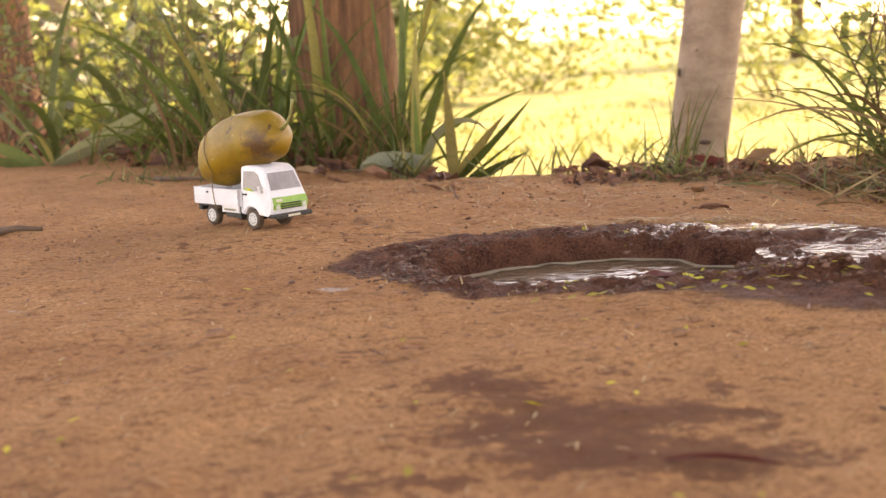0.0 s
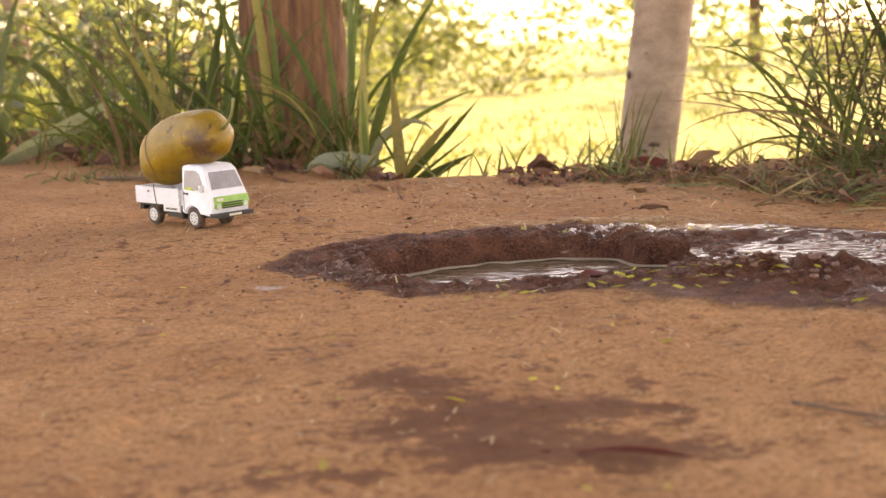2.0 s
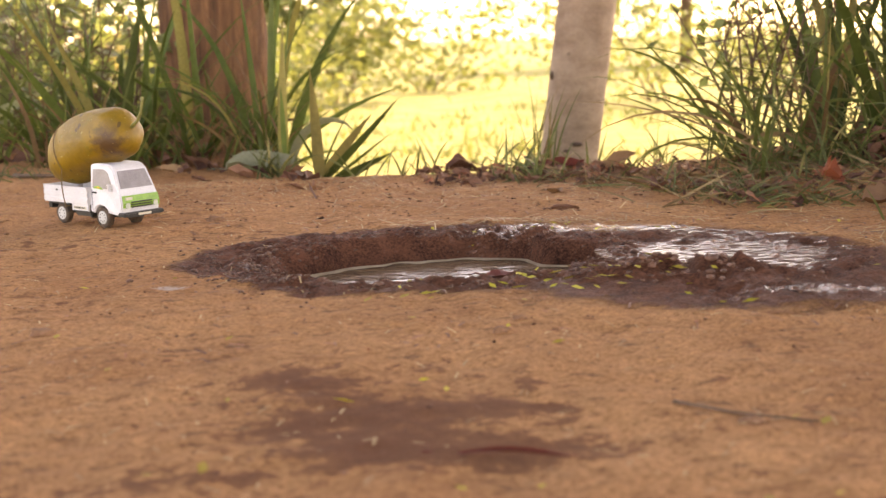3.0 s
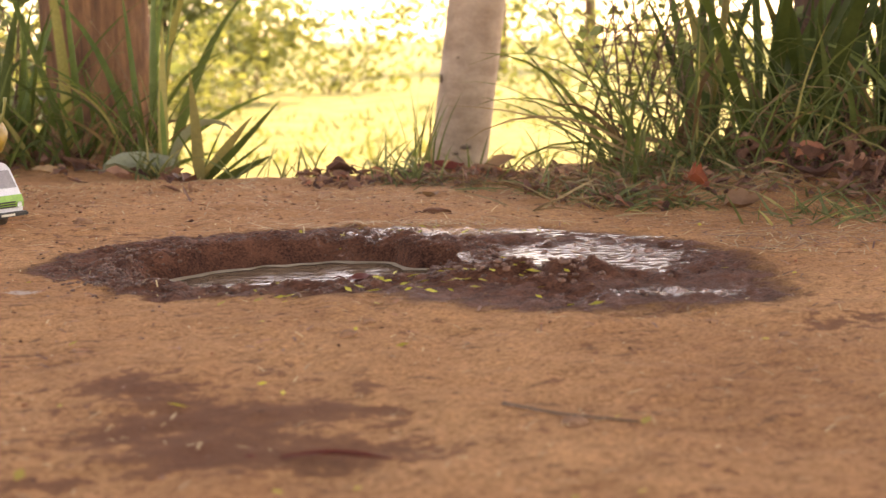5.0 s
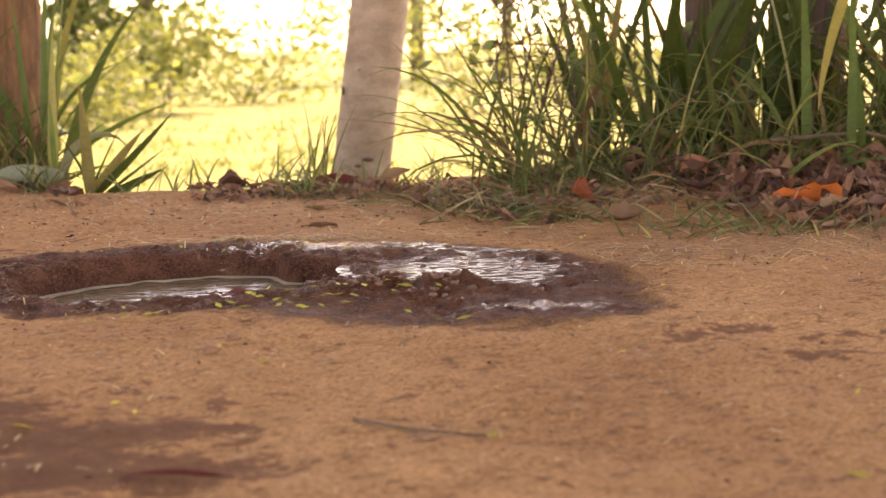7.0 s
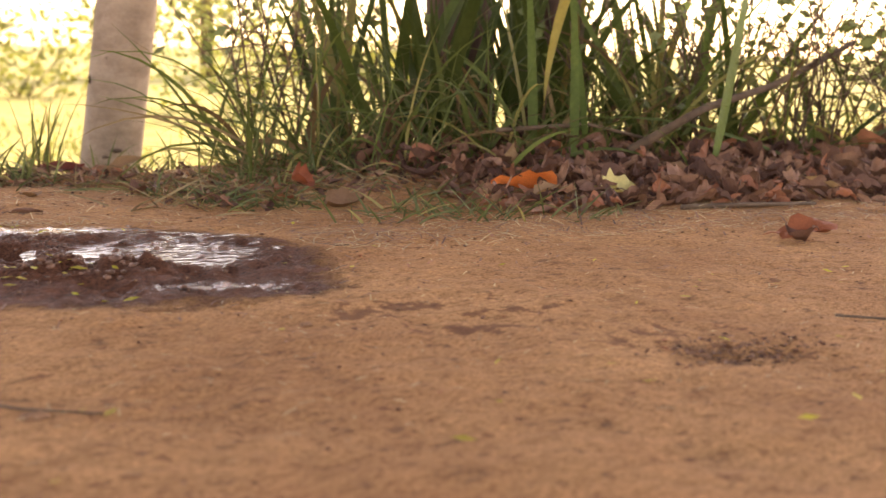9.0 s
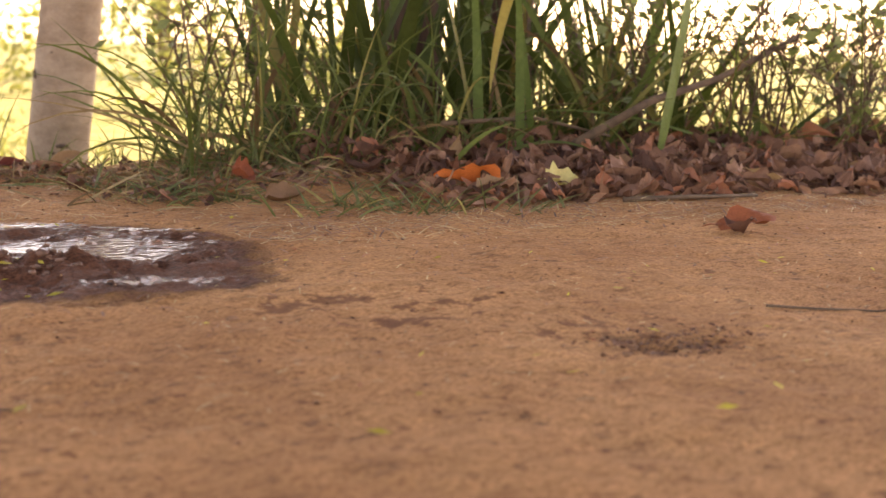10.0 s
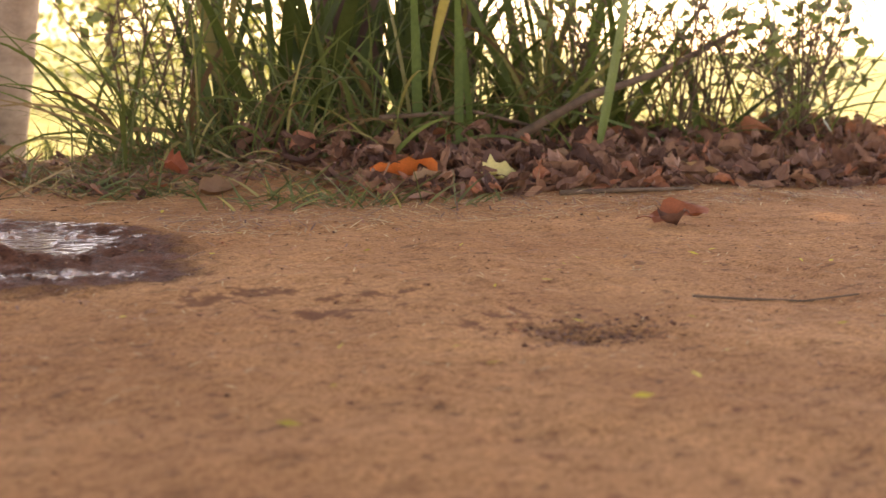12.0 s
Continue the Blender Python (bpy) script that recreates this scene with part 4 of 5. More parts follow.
def lathe(profile, y_sign, c, seg=36):
    """Ring of revolution round the y axis: rows of radius and y."""
    bm = bmesh.new()
    rings = []
    for r, y in profile:
        rings.append([bm.verts.new((c[0] + r * math.cos(2 * math.pi * k / seg), c[1] + y_sign * y, c[2] + r * math.sin(2 * math.pi * k / seg))) for k in range(seg)])
    for a, b in zip(rings, rings[1:]):
        for k in range(seg):
            bm.faces.new((a[k], a[(k + 1) % seg], b[(k + 1) % seg], b[k]))
    bm.faces.new(rings[0])
    bm.faces.new(rings[-1])
    bmesh.ops.recalc_face_normals(bm, faces=bm.faces)
    return bm


def toy_truck():
    t = new("toy_truck")
    tagged(t, "small white plastic toy pickup truck with green front on the dirt", "toy truck")
    W = 0.0265
    arch = [(0.0275 + 0.0125 * math.cos(a), 0.0100 + 0.0125 * math.sin(a)) for a in np.linspace(radians(152), radians(24), 11)]
    prof = [(0.0095, 0.0155), (0.0160, 0.0140)] + arch + [(0.0560, 0.0135), (0.0612, 0.0160), (0.0625, 0.0260), (0.0605, 0.0335), (0.0570, 0.0400), (0.0480, 0.0590), (0.0425, 0.0632), (0.0360, 0.0645), (0.0160, 0.0645), (0.0105, 0.0630), (0.0095, 0.0600)]
    part("cab", prism(prof, -W, W, 0.86, 0.0645, 0.036, 0.0014), M_WHITE, t, "white moulded cab", False)
    ky = lambda z: W * (1 - 0.14 * min(1, max(0, (z - 0.036) / (0.0645 - 0.036))))
    for s in (-1, 1):
        win = [(0.0150, 0.0400), (0.0150, 0.0588), (0.0325, 0.0592), (0.0395, 0.0560), (0.0452, 0.0455), (0.0475, 0.0385), (0.0440, 0.0375), (0.0400, 0.0395)]
        part("side_window", slab([(x, s * (ky(z) - 0.0004), z) for x, z in win], (0, s, 0.13), 0.0007), M_PANE, t, "smoky side window")
        door = [(0.0135, 0.0158), (0.0135, 0.0382), (0.0138, 0.0382), (0.0138, 0.0158)]
        part("door_seam", slab([(x, s * (ky(z) - 0.0002), z) for x, z in door], (0, s, 0), 0.0004), M_INK, t, "thin door seam")
        bm = bmesh.new()
        box(bm, 0.0160, 0.0205, s * (W - 0.0006), s * (W + 0.0010), 0.0345, 0.0358, 0.0003)
        part("door_handle", bm, M_BLACK, t, "black door handle")
        leaf = [(0.0165, 0.0395), (0.0200, 0.0420), (0.0250, 0.0425), (0.0300, 0.0408), (0.0330, 0.0388), (0.0280, 0.0390), (0.0220, 0.0393)]
        part("door_decal", slab([(x, s * (ky(z) + 0.0003), z) for x, z in leaf], (0, s, 0.13), 0.0003), M_GREEN, t, "green leaf decal")
        lf2 = [(0.0215, 0.0402), (0.0250, 0.0415), (0.0290, 0.0405), (0.0255, 0.0398)]
        part("door_decal", slab([(x, s * (ky(z) + 0.0006), z) for x, z in lf2], (0, s, 0.13), 0.0003), M_ORANGE_DECAL, t, "orange leaf decal")
        bm = bmesh.new()
        box(bm, 0.0445, 0.0470, s * (W - 0.001), s * (W + 0.0030), 0.0385, 0.0440, 0.0008)
        part("mirror", bm, M_WHITE, t, "white wing mirror")
        # lamp on the front corner
        bm = bmesh.new()
        cyl(bm, (0.0625, s * 0.0195, 0.0235), 0.0030, 0.0034, "X", 20)
        part("headlight", bm, M_LAMP, t, "clear round headlight")
    # windscreen on the sloped face
    a, b = Vector((0.0568, 0, 0.0405)), Vector((0.0487, 0, 0.0575))
    nrm = Vector((b.z - a.z, 0, a.x - b.x)).normalized()
    ws = [a + Vector((0, -0.0222, 0)), a + Vector((0, 0.0222, 0)), b + Vector((0, 0.0192, 0)), b + Vector((0, -0.0192, 0))]
    part("windscreen", slab([p + nrm * 0.0000 for p in ws], nrm, 0.0007), M_PANE, t, "smoky windscreen")
    # green front panel in two facets, grille bars, plate, bumper
    f1 = [(0.0626, -0.0255, 0.0215), (0.0626, 0.0255, 0.0215), (0.0629, 0.0255, 0.0260), (0.0629, -0.0255, 0.0260)]
    part("front_panel", slab(f1, (1, 0, 0), 0.0006), M_GREEN, t, "green front band")
    f2 = [(0.0630, -0.0255, 0.0262), (0.0630, 0.0255, 0.0262), (0.0611, 0.0250, 0.0335), (0.0611, -0.0250, 0.0335)]
    part("front_panel", slab(f2, (1, 0, 0.26), 0.0006), M_GREEN, t, "green front band")
    for k in range(3):
        bm = bmesh.new()
        box(bm, 0.0628, 0.0645, -0.0145, 0.0145, 0.0212 + k * 0.0024, 0.0226 + k * 0.0024, 0.0003)
        part("grille_bar", bm, M_BLACK, t, "black grille bar")
    bm = bmesh.new()
    box(bm, 0.0618, 0.0634, -0.0215, -0.0120, 0.0290, 0.0318, 0.0003)
    part("front_label", bm, M_LABEL, t, "pale sticker on the front")
    bm = bmesh.new()
    box(bm, 0.0560, 0.0680, -0.0280, 0.0280, 0.0125, 0.0168, 0.0012)
    part("front_bumper", bm, M_BLACK, t, "black front bumper")
    bm = bmesh.new()
    box(bm, 0.0677, 0.0685, -0.0090, 0.0090, 0.0135, 0.0158, 0.0002)
    part("number_plate", bm, M_LABEL, t, "blank pale plate")
    # chassis
    bm = bmesh.new()
    box(bm, -0.0620, 0.0560, -0.0110, 0.0110, 0.0095, 0.0160, 0.0010)
    part("chassis", bm, M_BLACK, t, "black chassis")
    bm = bmesh.new()
    box(bm, -0.0230, 0.0050, -0.0215, 0.0215, 0.0085, 0.0170, 0.0012)
    part("fuel_tank", bm, M_BLACK, t, "black underbody block")
    # cargo bed
    bm = bmesh.new()
    box(bm, -0.0665, 0.0075, -0.0270, 0.0270, 0.0215, 0.0240, 0.0004)
    part("bed_floor", bm, M_BEDFLOOR, t, "scuffed bed floor")
    for s in (-1, 1):
        bm = bmesh.new()
        box(bm, -0.0670, 0.0080, s * 0.0258, s * 0.0280, 0.0220, 0.0395, 0.0004)
        sd = part("bed_side", bm, M_WHITE, t, "ribbed white bed side")
        for z in (0.0256, 0.0318, 0.0378):
            bm = bmesh.new()
            box(bm, -0.0672, 0.0082, s * 0.0278, s * 0.0291, z - 0.0016, z + 0.0016, 0.0005)
            part("rib", bm, M_WHITE, sd)
        bm = bmesh.new()
        box(bm, -0.0220, 0.0060, s * 0.0245, s * 0.0262, 0.0150, 0.0216, 0.0004)
        sk = part("side_skirt", bm, M_WHITE, t)
        bm = bmesh.new()
        box(bm, -0.0190, 0.0020, s * 0.0258, s * 0.0266, 0.0163, 0.0192, 0.0002)
        lab = part("label_strip", bm, M_LABEL, t, "cream label strip")
        for k in range(9):
            bm = bmesh.new()
            box(bm, -0.0178 + k * 0.0021, -0.0166 + k * 0.0021, s * 0.0263, s * 0.0268, 0.0168, 0.0187, 0)
            part("label_bar", bm, M_INK, lab, "dark bar on the label")
        bm = bmesh.new()
        cyl(bm, (-0.0440, s * 0.0292, 0.0350), 0.0010, 0.0012, "Y", 14)
        part("latch", bm, M_INK, sd, "dark latch")
        # mudguard over the rear wheel
        bm = bmesh.new()
        box(bm, -0.0580, -0.0270, s * 0.0150, s * 0.0262, 0.0198, 0.0216, 0.0006)
        part("mudguard", bm, M_BLACK, t)
        bm = bmesh.new()
        box(bm, -0.0640, -0.0585, s * 0.0150, s * 0.0255, 0.0150, 0.0212, 0.0006)
        part("mud_flap", bm, M_BLACK, t)
    bm = bmesh.new()
    box(bm, -0.0690, -0.0668, -0.0280, 0.0280, 0.0220, 0.0395, 0.0004)
    part("tailgate", bm, M_WHITE, t, "white tailgate")
    bm = bmesh.new()
    box(bm, 0.0078, 0.0094, -0.0255, 0.0255, 0.0220, 0.0400, 0.0004)
    part("headboard", bm, M_WHITE, t, "white bed headboard")
    # wheels
    for x in (-0.0425, 0.0275):
        bm = bmesh.new()
        cyl(bm, (x, 0, 0.0098), 0.0016, 0.044, "Y", 12)
        part("axle", bm, M_BLACK, t)
        for s in (-1, 1):
            c = (x, s * 0.0170, 0.0098)
            tyre = part("wheel", lathe([(0.0060, 0.0), (0.0098, 0.0), (0.0108, 0.0012), (0.0108, 0.0066), (0.0100, 0.0079), (0.0070, 0.0082), (0.0066, 0.0070)], s, c), M_TYRE, t, "dusty black tyre", True)
            rim = part("rim", lathe([(0.0068, 0.0064), (0.0068, 0.0083), (0.0058, 0.0087), (0.0040, 0.0080), (0.0022, 0.0084), (0.0012, 0.0090)], s, c), M_RIM, tyre, "cream wheel rim", True)
            for k in range(8):
                bm = bmesh.new()
                a = 2 * math.pi * k / 8
                cyl(bm, (x + 0.0043 * math.cos(a), s * (0.0170 + 0.00835), 0.0098 + 0.0043 * math.sin(a)), 0.00065, 0.0006, "Y", 8)
                part("rim_hole", bm, M_INK, tyre)
    return t


def papaya_ring(s):
    """Centre and radius along the fruit."""
    x = -0.0700 + 0.1240 * s
    z = 0.0545 + 0.0490 * s + 0.009 * math.sin(math.pi * s)
    r = 0.0330 * min(1.0, math.sqrt(max(0.0, 1 - (1 - min(1, s / 0.32)) ** 2)))
    r *= 1 - 0.30 * max(0, (s - 0.42) / 0.58) ** 1.4
    if s > 0.84:
        r *= math.sqrt(max(0.0, 1 - ((s - 0.84) / 0.16) ** 2.4))
    return Vector((x, 0, z)), r


def papaya():
    p = new("papaya")
    tagged(p, "ripe yellow-green papaya with brown bruises lying in the toy truck's bed", "papaya")
    V, F, n, m = [], [], 46, 40
    axis_dir = Vector((0.124, 0, 0.050)).normalized()
    up = Vector((-axis_dir.z, 0, axis_dir.x))
    for k in range(n + 1):
        s = k / n
        c, r = papaya_ring(0.5 - 0.5 * math.cos(math.pi * s))
        r = max(r, 0.0004)
        for j in range(m):
            a = 2 * math.pi * j / m
            rr = r * (1 + 0.028 * math.cos(5 * a + 0.6) + 0.05 * noise.noise(Vector((math.cos(a) * 1.5, math.sin(a) * 1.5, s * 4))))
            V.append(c + up * math.sin(a) * rr + Vector((0, 1, 0)) * math.cos(a) * rr * 0.94)
    for k in range(n):
        for j in range(m):
            F.append((k * m + j, k * m + (j + 1) % m, (k + 1) * m + (j + 1) % m, (k + 1) * m + j))
    part_mesh("fruit", mesh_of("fruit", V, F, M_PAPAYA), p)
    tip, _ = papaya_ring(0.975)
    pts = [tip - Vector((0.003, 0, 0.001)), tip + Vector((0.005, 0, 0.003)), tip + Vector((0.012, 0, 0.008)), tip + Vector((0.017, 0.001, 0.017)), tip + Vector((0.019, 0.002, 0.028)), tip + Vector((0.020, 0.002, 0.033))]
    v, f = tube(pts, [0.0046, 0.0024, 0.0017, 0.0014, 0.0013, 0.0019], 12)
    part_mesh("stem", mesh_of("stem", v, f, M_STEM), p, "curved green-brown stem")
    return p


def string_loop():
    """String tied round the fruit and under the bed."""
    c, r = papaya_ring(0.30)
    pts = []
    for k in range(25):
        a = radians(-28 + 236 * k / 24)
        pts.append(c + Vector((-0.010 * math.sin(a), 0, 0)) + Vector((0, math.cos(a) * (r * 0.94 + 0.0010), math.sin(a) * (r + 0.0016))))
    pts = [Vector((c.x + 0.010, 0.0300, 0.0200)), Vector((c.x + 0.008, 0.0305, 0.0300)), Vector((c.x + 0.006, 0.0302, 0.0405))] + pts + [Vector((c.x + 0.006, -0.0302, 0.0405)), Vector((c.x + 0.008, -0.0305, 0.0300)), Vector((c.x + 0.010, -0.0300, 0.0200))]
    pts.append(Vector((c.x + 0.011, -0.0200, 0.0200)))
    tubes = [tube(pts, [0.0006] * len(pts), 6)]
    top = c + Vector((-0.010, 0, r + 0.002))
    for d in ((0.010, -0.006, 0.006), (-0.007, -0.004, 0.009), (0.004, 0.005, 0.011)):
        e = top + Vector(d)
        tubes.append(tube([top, top.lerp(e, 0.5) + Vector((0, 0, 0.003)), e], [0.0006, 0.0005, 0.0005], 5))
    v, f = merge(tubes)
    return tagged(new("string", mesh_of("string", v, f, M_STRING)), "thin brown string tied round the papaya and truck bed", "string")


TX, TY, THEAD = -0.084, 1.230, -46.0
TSCALE = 0.905
place = pose(TX, TY, gz(TX, TY) + 0.0012, 0, 0, THEAD) @ Matrix.Diagonal((TSCALE, TSCALE, TSCALE, 1))
for ob, wide in ((toy_truck(), 0.88), (papaya(), 0.98), (string_loop(), 0.97)):
    big = 1.0 if ob.name.startswith("toy") else 1.03
    ob.matrix_world = place @ Matrix.Diagonal((big, wide * big, 1.0 if big == 1.0 else 0.965, 1))


# ---- dead leaves, litter, twigs and clods ----
def dead_leaf_shape(r, L, W, lobes=0.0, curl=0.5):
    """A dry curled leaf, its outline lobed and its blade crumpled, lying along x."""
    nu, nv = 9, 5
    V, F = [], []
    a1, a2 = r.uniform(0.3, 1.0) * curl, r.uniform(-0.6, 0.9) * curl
    ph = r.uniform(0, 6)
    for i in range(nu):
        s = i / (nu - 1)
        w = W * 0.5 * (math.sin(math.pi * min(1, s * 0.94 + 0.06)) ** 0.7) * (1 + lobes * math.sin(s * 15 + ph))
        for j in range(nv):
            t = (j / (nv - 1)) * 2 - 1
            x, y = (s - 0.5) * L, t * w
            z = a1 * (t * t) * w * 1.1 + a2 * L * 0.5 * (s - 0.5) ** 2 * 2 + 0.06 * W * math.sin(7 * s + 3 * t + ph) + 0.28 * curl * W * noise.noise(Vector((s * 3.5 + ph, t * 1.6, ph)))
            V.append((x, y, z))
    for i in range(nu - 1):
        for j in range(nv - 1):
            F.append((i * nv + j, i * nv + j + 1, (i + 1) * nv + j + 1, (i + 1) * nv + j))
    lo = min(v[2] for v in V)
    V = [(x, y, z - lo) for x, y, z in V]
    v2, f2 = tube([(-L * 0.5, 0, V[2][2]), (-L * 0.62, 0, V[2][2] + 0.002), (-L * 0.75, 0.002, V[2][2])], [0.0007, 0.0006, 0.0005], 5)
    return merge([(V, F), (v2, f2)])


def dead_leaf_mesh(r, name, L, W, material, lobes=0.0, curl=0.5):
    v, f = dead_leaf_shape(r, L, W, lobes, curl)
    return mesh_of(name, v, f, material)


lr = random.Random(5)


def put_leaf(x, y, L, W, material, rz, label, rx=0, ry=0, up=0.0, lobes=0.08, curl=0.6):
    ob = new("dead_leaf", dead_leaf_mesh(lr, "dead_leaf", L, W, material, lobes, curl))
    ob.matrix_world = pose(x, y, gz(x, y) + up, rx, ry, rz)
    return tagged(ob, label, "dead leaf", "fallen dead leaves")


put_leaf(0.628, 1.215, 0.038, 0.026, M_DEAD_RED, 35, "rust-red dead leaf standing in the grass", rx=55, ry=15, up=0.026, lobes=0.3, curl=1.0)
put_leaf(0.660, 1.165, 0.046, 0.022, M_DEAD_TAN, 14, "pale tan dead leaf lying on the dirt", rx=32, up=0.006, lobes=0.15, curl=1.0)
put_leaf(0.862, 1.15, 0.075, 0.040, M_DEAD_ORANGE, 172, "bright orange curled dead leaf in the litter", rx=30, up=0.012, curl=0.9, lobes=0.2)
put_leaf(0.955, 1.12, 0.050, 0.030, M_DEAD_YELLOW, 20, "pale yellow crumpled dead leaf in the litter", rx=30, up=0.008, lobes=0.25, curl=1.0)
put_leaf(0.92, 1.30, 0.050, 0.034, M_DEAD_TAN, 50, "tan dead leaf standing on edge in the litter", rx=75, up=0.024)
put_leaf(0.972, 0.832, 0.056, 0.036, M_DEAD_RED, -14, "curled reddish-brown dead leaf alone on the dirt", rx=14, ry=-8, curl=0.25, lobes=0.22, up=0.006)
put_leaf(0.955, 0.825, 0.03, 0.014, M_DEAD, 100, "dark curled dead leaf on the dirt", curl=1.6, up=0.001)
put_leaf(0.44, 1.57, 0.055, 0.025, M_DEAD_RED, 10, "tan dead leaf at the foot of the bank's edge", rx=20, up=0.006)
put_leaf(0.52, 1.60, 0.055, 0.022, M_DEAD_TAN, 12, "tan dead leaf propped at the bank's edge", rx=30, ry=-22, up=0.010)
put_leaf(0.305, 1.57, 0.034, 0.018, M_DEAD, 10, "dark brown curled dead leaf at the bank's edge", curl=1.2, up=0.004, rx=20)
put_leaf(0.478, 1.315, 0.026, 0.02, M_DEAD, 60, "small dark dead leaf on the dirt", curl=1.2, rx=30, up=0.004)
put_leaf(0.36, 1.22, 0.03, 0.010, M_DEAD, 10, "narrow dark dead leaf on the dirt", curl=0.8)
put_leaf(0.38, 1.36, 0.03, 0.018, M_DEAD_TAN, 40, "small tan dead leaf on the dirt")
put_leaf(0.255, 0.985, 0.036, 0.026, M_DEAD_RED, 5, "reddish-brown dead leaf floating in the puddle", up=WATER_Z - gz(0.255, 0.985) + 0.0006, curl=0.15, lobes=0.05)
put_leaf(0.175, 0.528, 0.055, 0.005, M_DEAD_RED, -12, "thin brown curved dead leaf on the dirt", curl=0.5)
put_leaf(0.058, 1.69, 0.10, 0.035, M_STRAP_PALE, 15, "pale folded dry leaf at the bank's edge", rx=30, up=0.008, curl=1.0, lobes=0.0)
for k in range(90):
    x = lr.uniform(0.86, 1.75)
    y = lr.uniform(1.08, 1.48) - 0.10 * (x - 1.0)
    m = lr.choice([M_DEAD, M_DEAD, M_DEAD, M_DEAD_TAN, M_DEAD_TAN, M_DEAD_RED])
    put_leaf(x, y, lr.uniform(0.022, 0.055), lr.uniform(0.008, 0.021), m, lr.uniform(0, 360), "dry curled dead leaf in the litter heap", rx=lr.uniform(-35, 35), ry=lr.uniform(-20, 20), up=0.005 + lr.uniform(0, 0.010), lobes=lr.choice([0.05, 0.1, 0.22]), curl=lr.uniform(0.5, 1.4))
for k in range(22):
    x = lr.uniform(-0.75, 0.05)
    y = float(bank_edge(x)) - lr.uniform(0.06, 0.34)
    put_leaf(x, y, lr.uniform(0.03, 0.06), lr.uniform(0.015, 0.03), lr.choice([M_DEAD, M_DEAD, M_DEAD_TAN]), lr.uniform(0, 360), "dry dead leaf at the foot of the strap leaves", rx=lr.uniform(-40, 40), up=0.008)
for k in range(26):
    x = lr.uniform(0.48, 0.92)
    y = lr.uniform(1.18, 1.5)
    put_leaf(x, y, lr.uniform(0.018, 0.04), lr.uniform(0.009, 0.02), lr.choice([M_DEAD, M_DEAD_TAN, M_DEAD_TAN, M_DEAD_RED]), lr.uniform(0, 360), "dry dead leaf among the verge grass", rx=lr.uniform(-25, 25), up=0.002)


def litter(name, n, where, L, W, material, label, category, lift=0.01):
    r = random.Random(n)
    all_ = []
    for _ in range(n):
        x, y, up = where(r)
        l_, w_ = r.uniform(*L), r.uniform(*W)
        m = pose(x, y, gz(x, y) + up + 0.001, r.uniform(-lift, lift) * 5500 if lift > 0.005 else r.uniform(-12, 12), r.uniform(-40, 40) if lift > 0.005 else r.uniform(-6, 6), r.uniform(0, 360))
        ring = [(-0.5, 0, 0), (-0.2, 0.45, 0.1), (0.2, 0.5, 0.0), (0.5, 0.05, 0.12), (0.22, -0.45, 0.05), (-0.25, -0.5, 0.12)]
        c = Vector((0, 0, -0.05 * w_))
        k = r.uniform(0.1, 0.9)
        V = [m @ (c - Vector((0, 0, 0.12 * w_ * k)))] + [m @ Vector((a * l_ * r.uniform(0.8, 1.2), b * w_ * r.uniform(0.7, 1.3), (d * 2 + k * abs(b)) * w_ * r.uniform(0.5, 1.3))) for a, b, d in ring]
        all_.append((V, [(0, i + 1, (i + 1) % 6 + 1) for i in range(6)]))
    v, f = merge(all_)
    return tagged(new(name, mesh_of(name, v, f, material, False)), label, category, kind="stuff")


def heap(r):
    x = r.uniform(0.78, 1.9)
    y = r.uniform(1.04, 1.6) - 0.10 * (x - 1.0)
    return x, y, r.uniform(0.0, 0.014) * float(smoothstep(1.02, 1.2, y + 0.1 * (x - 1)))


def verge(r):
    x = r.uniform(0.25, 0.9)
    return x, r.uniform(1.2, 1.6) if x > 0.5 else r.uniform(1.45, 1.62), r.uniform(0, 0.008)


def left_bank(r):
    x = r.uniform(-0.9, 0.12)
    return x, float(bank_edge(x)) - abs(r.gauss(0, 0.14)) - 0.02, r.uniform(0, 0.008)


def leaf_heap(n):
    """Whole crumpled leaves heaped over the fine litter."""
    r = random.Random(31)
    all_ = []
    for _ in range(n):
        x, y, up = heap(r)
        v, f = dead_leaf_shape(r, r.uniform(0.016, 0.050), r.uniform(0.006, 0.019), r.choice([0.05, 0.15, 0.3]), r.uniform(0.8, 2.6))
        m = pose(x, y, gz(x, y) + up * 1.5 + 0.003, r.gauss(0, 45), r.gauss(0, 30), r.uniform(0, 360))
        all_.append(([m @ Vector(q) for q in v], f))
    v, f = merge(all_)
    return tagged(new("leaf_litter", mesh_of("leaf_litter", v, f, M_DEAD_LITTER, False)), "heap of whole crumpled brown and purplish dead leaves", "leaf litter", kind="stuff")


leaf_heap(1150)
litter("leaf_litter", 1500, heap, (0.014, 0.048), (0.004, 0.013), M_DEAD_LITTER, "thick litter of brown and reddish dead leaves", "leaf litter")
litter("leaf_litter", 900, verge, (0.006, 0.026), (0.002, 0.008), M_DEAD_LITTER, "thin litter of dead leaves on the verge", "leaf litter")
litter("leaf_litter", 420, left_bank, (0.012, 0.045), (0.006, 0.02), M_DEAD_LITTER, "brown dead leaves and crumbs under the strap leaves", "leaf litter")


litter("leaf_crumbs", 900, lambda r: (r.uniform(-0.5, 1.25), r.uniform(0.42, 1.6), 0.0), (0.0012, 0.005), (0.0008, 0.0025), M_DEAD_LITTER, "small dark leaf crumbs scattered on the dirt path", "leaf crumbs", lift=0.001)
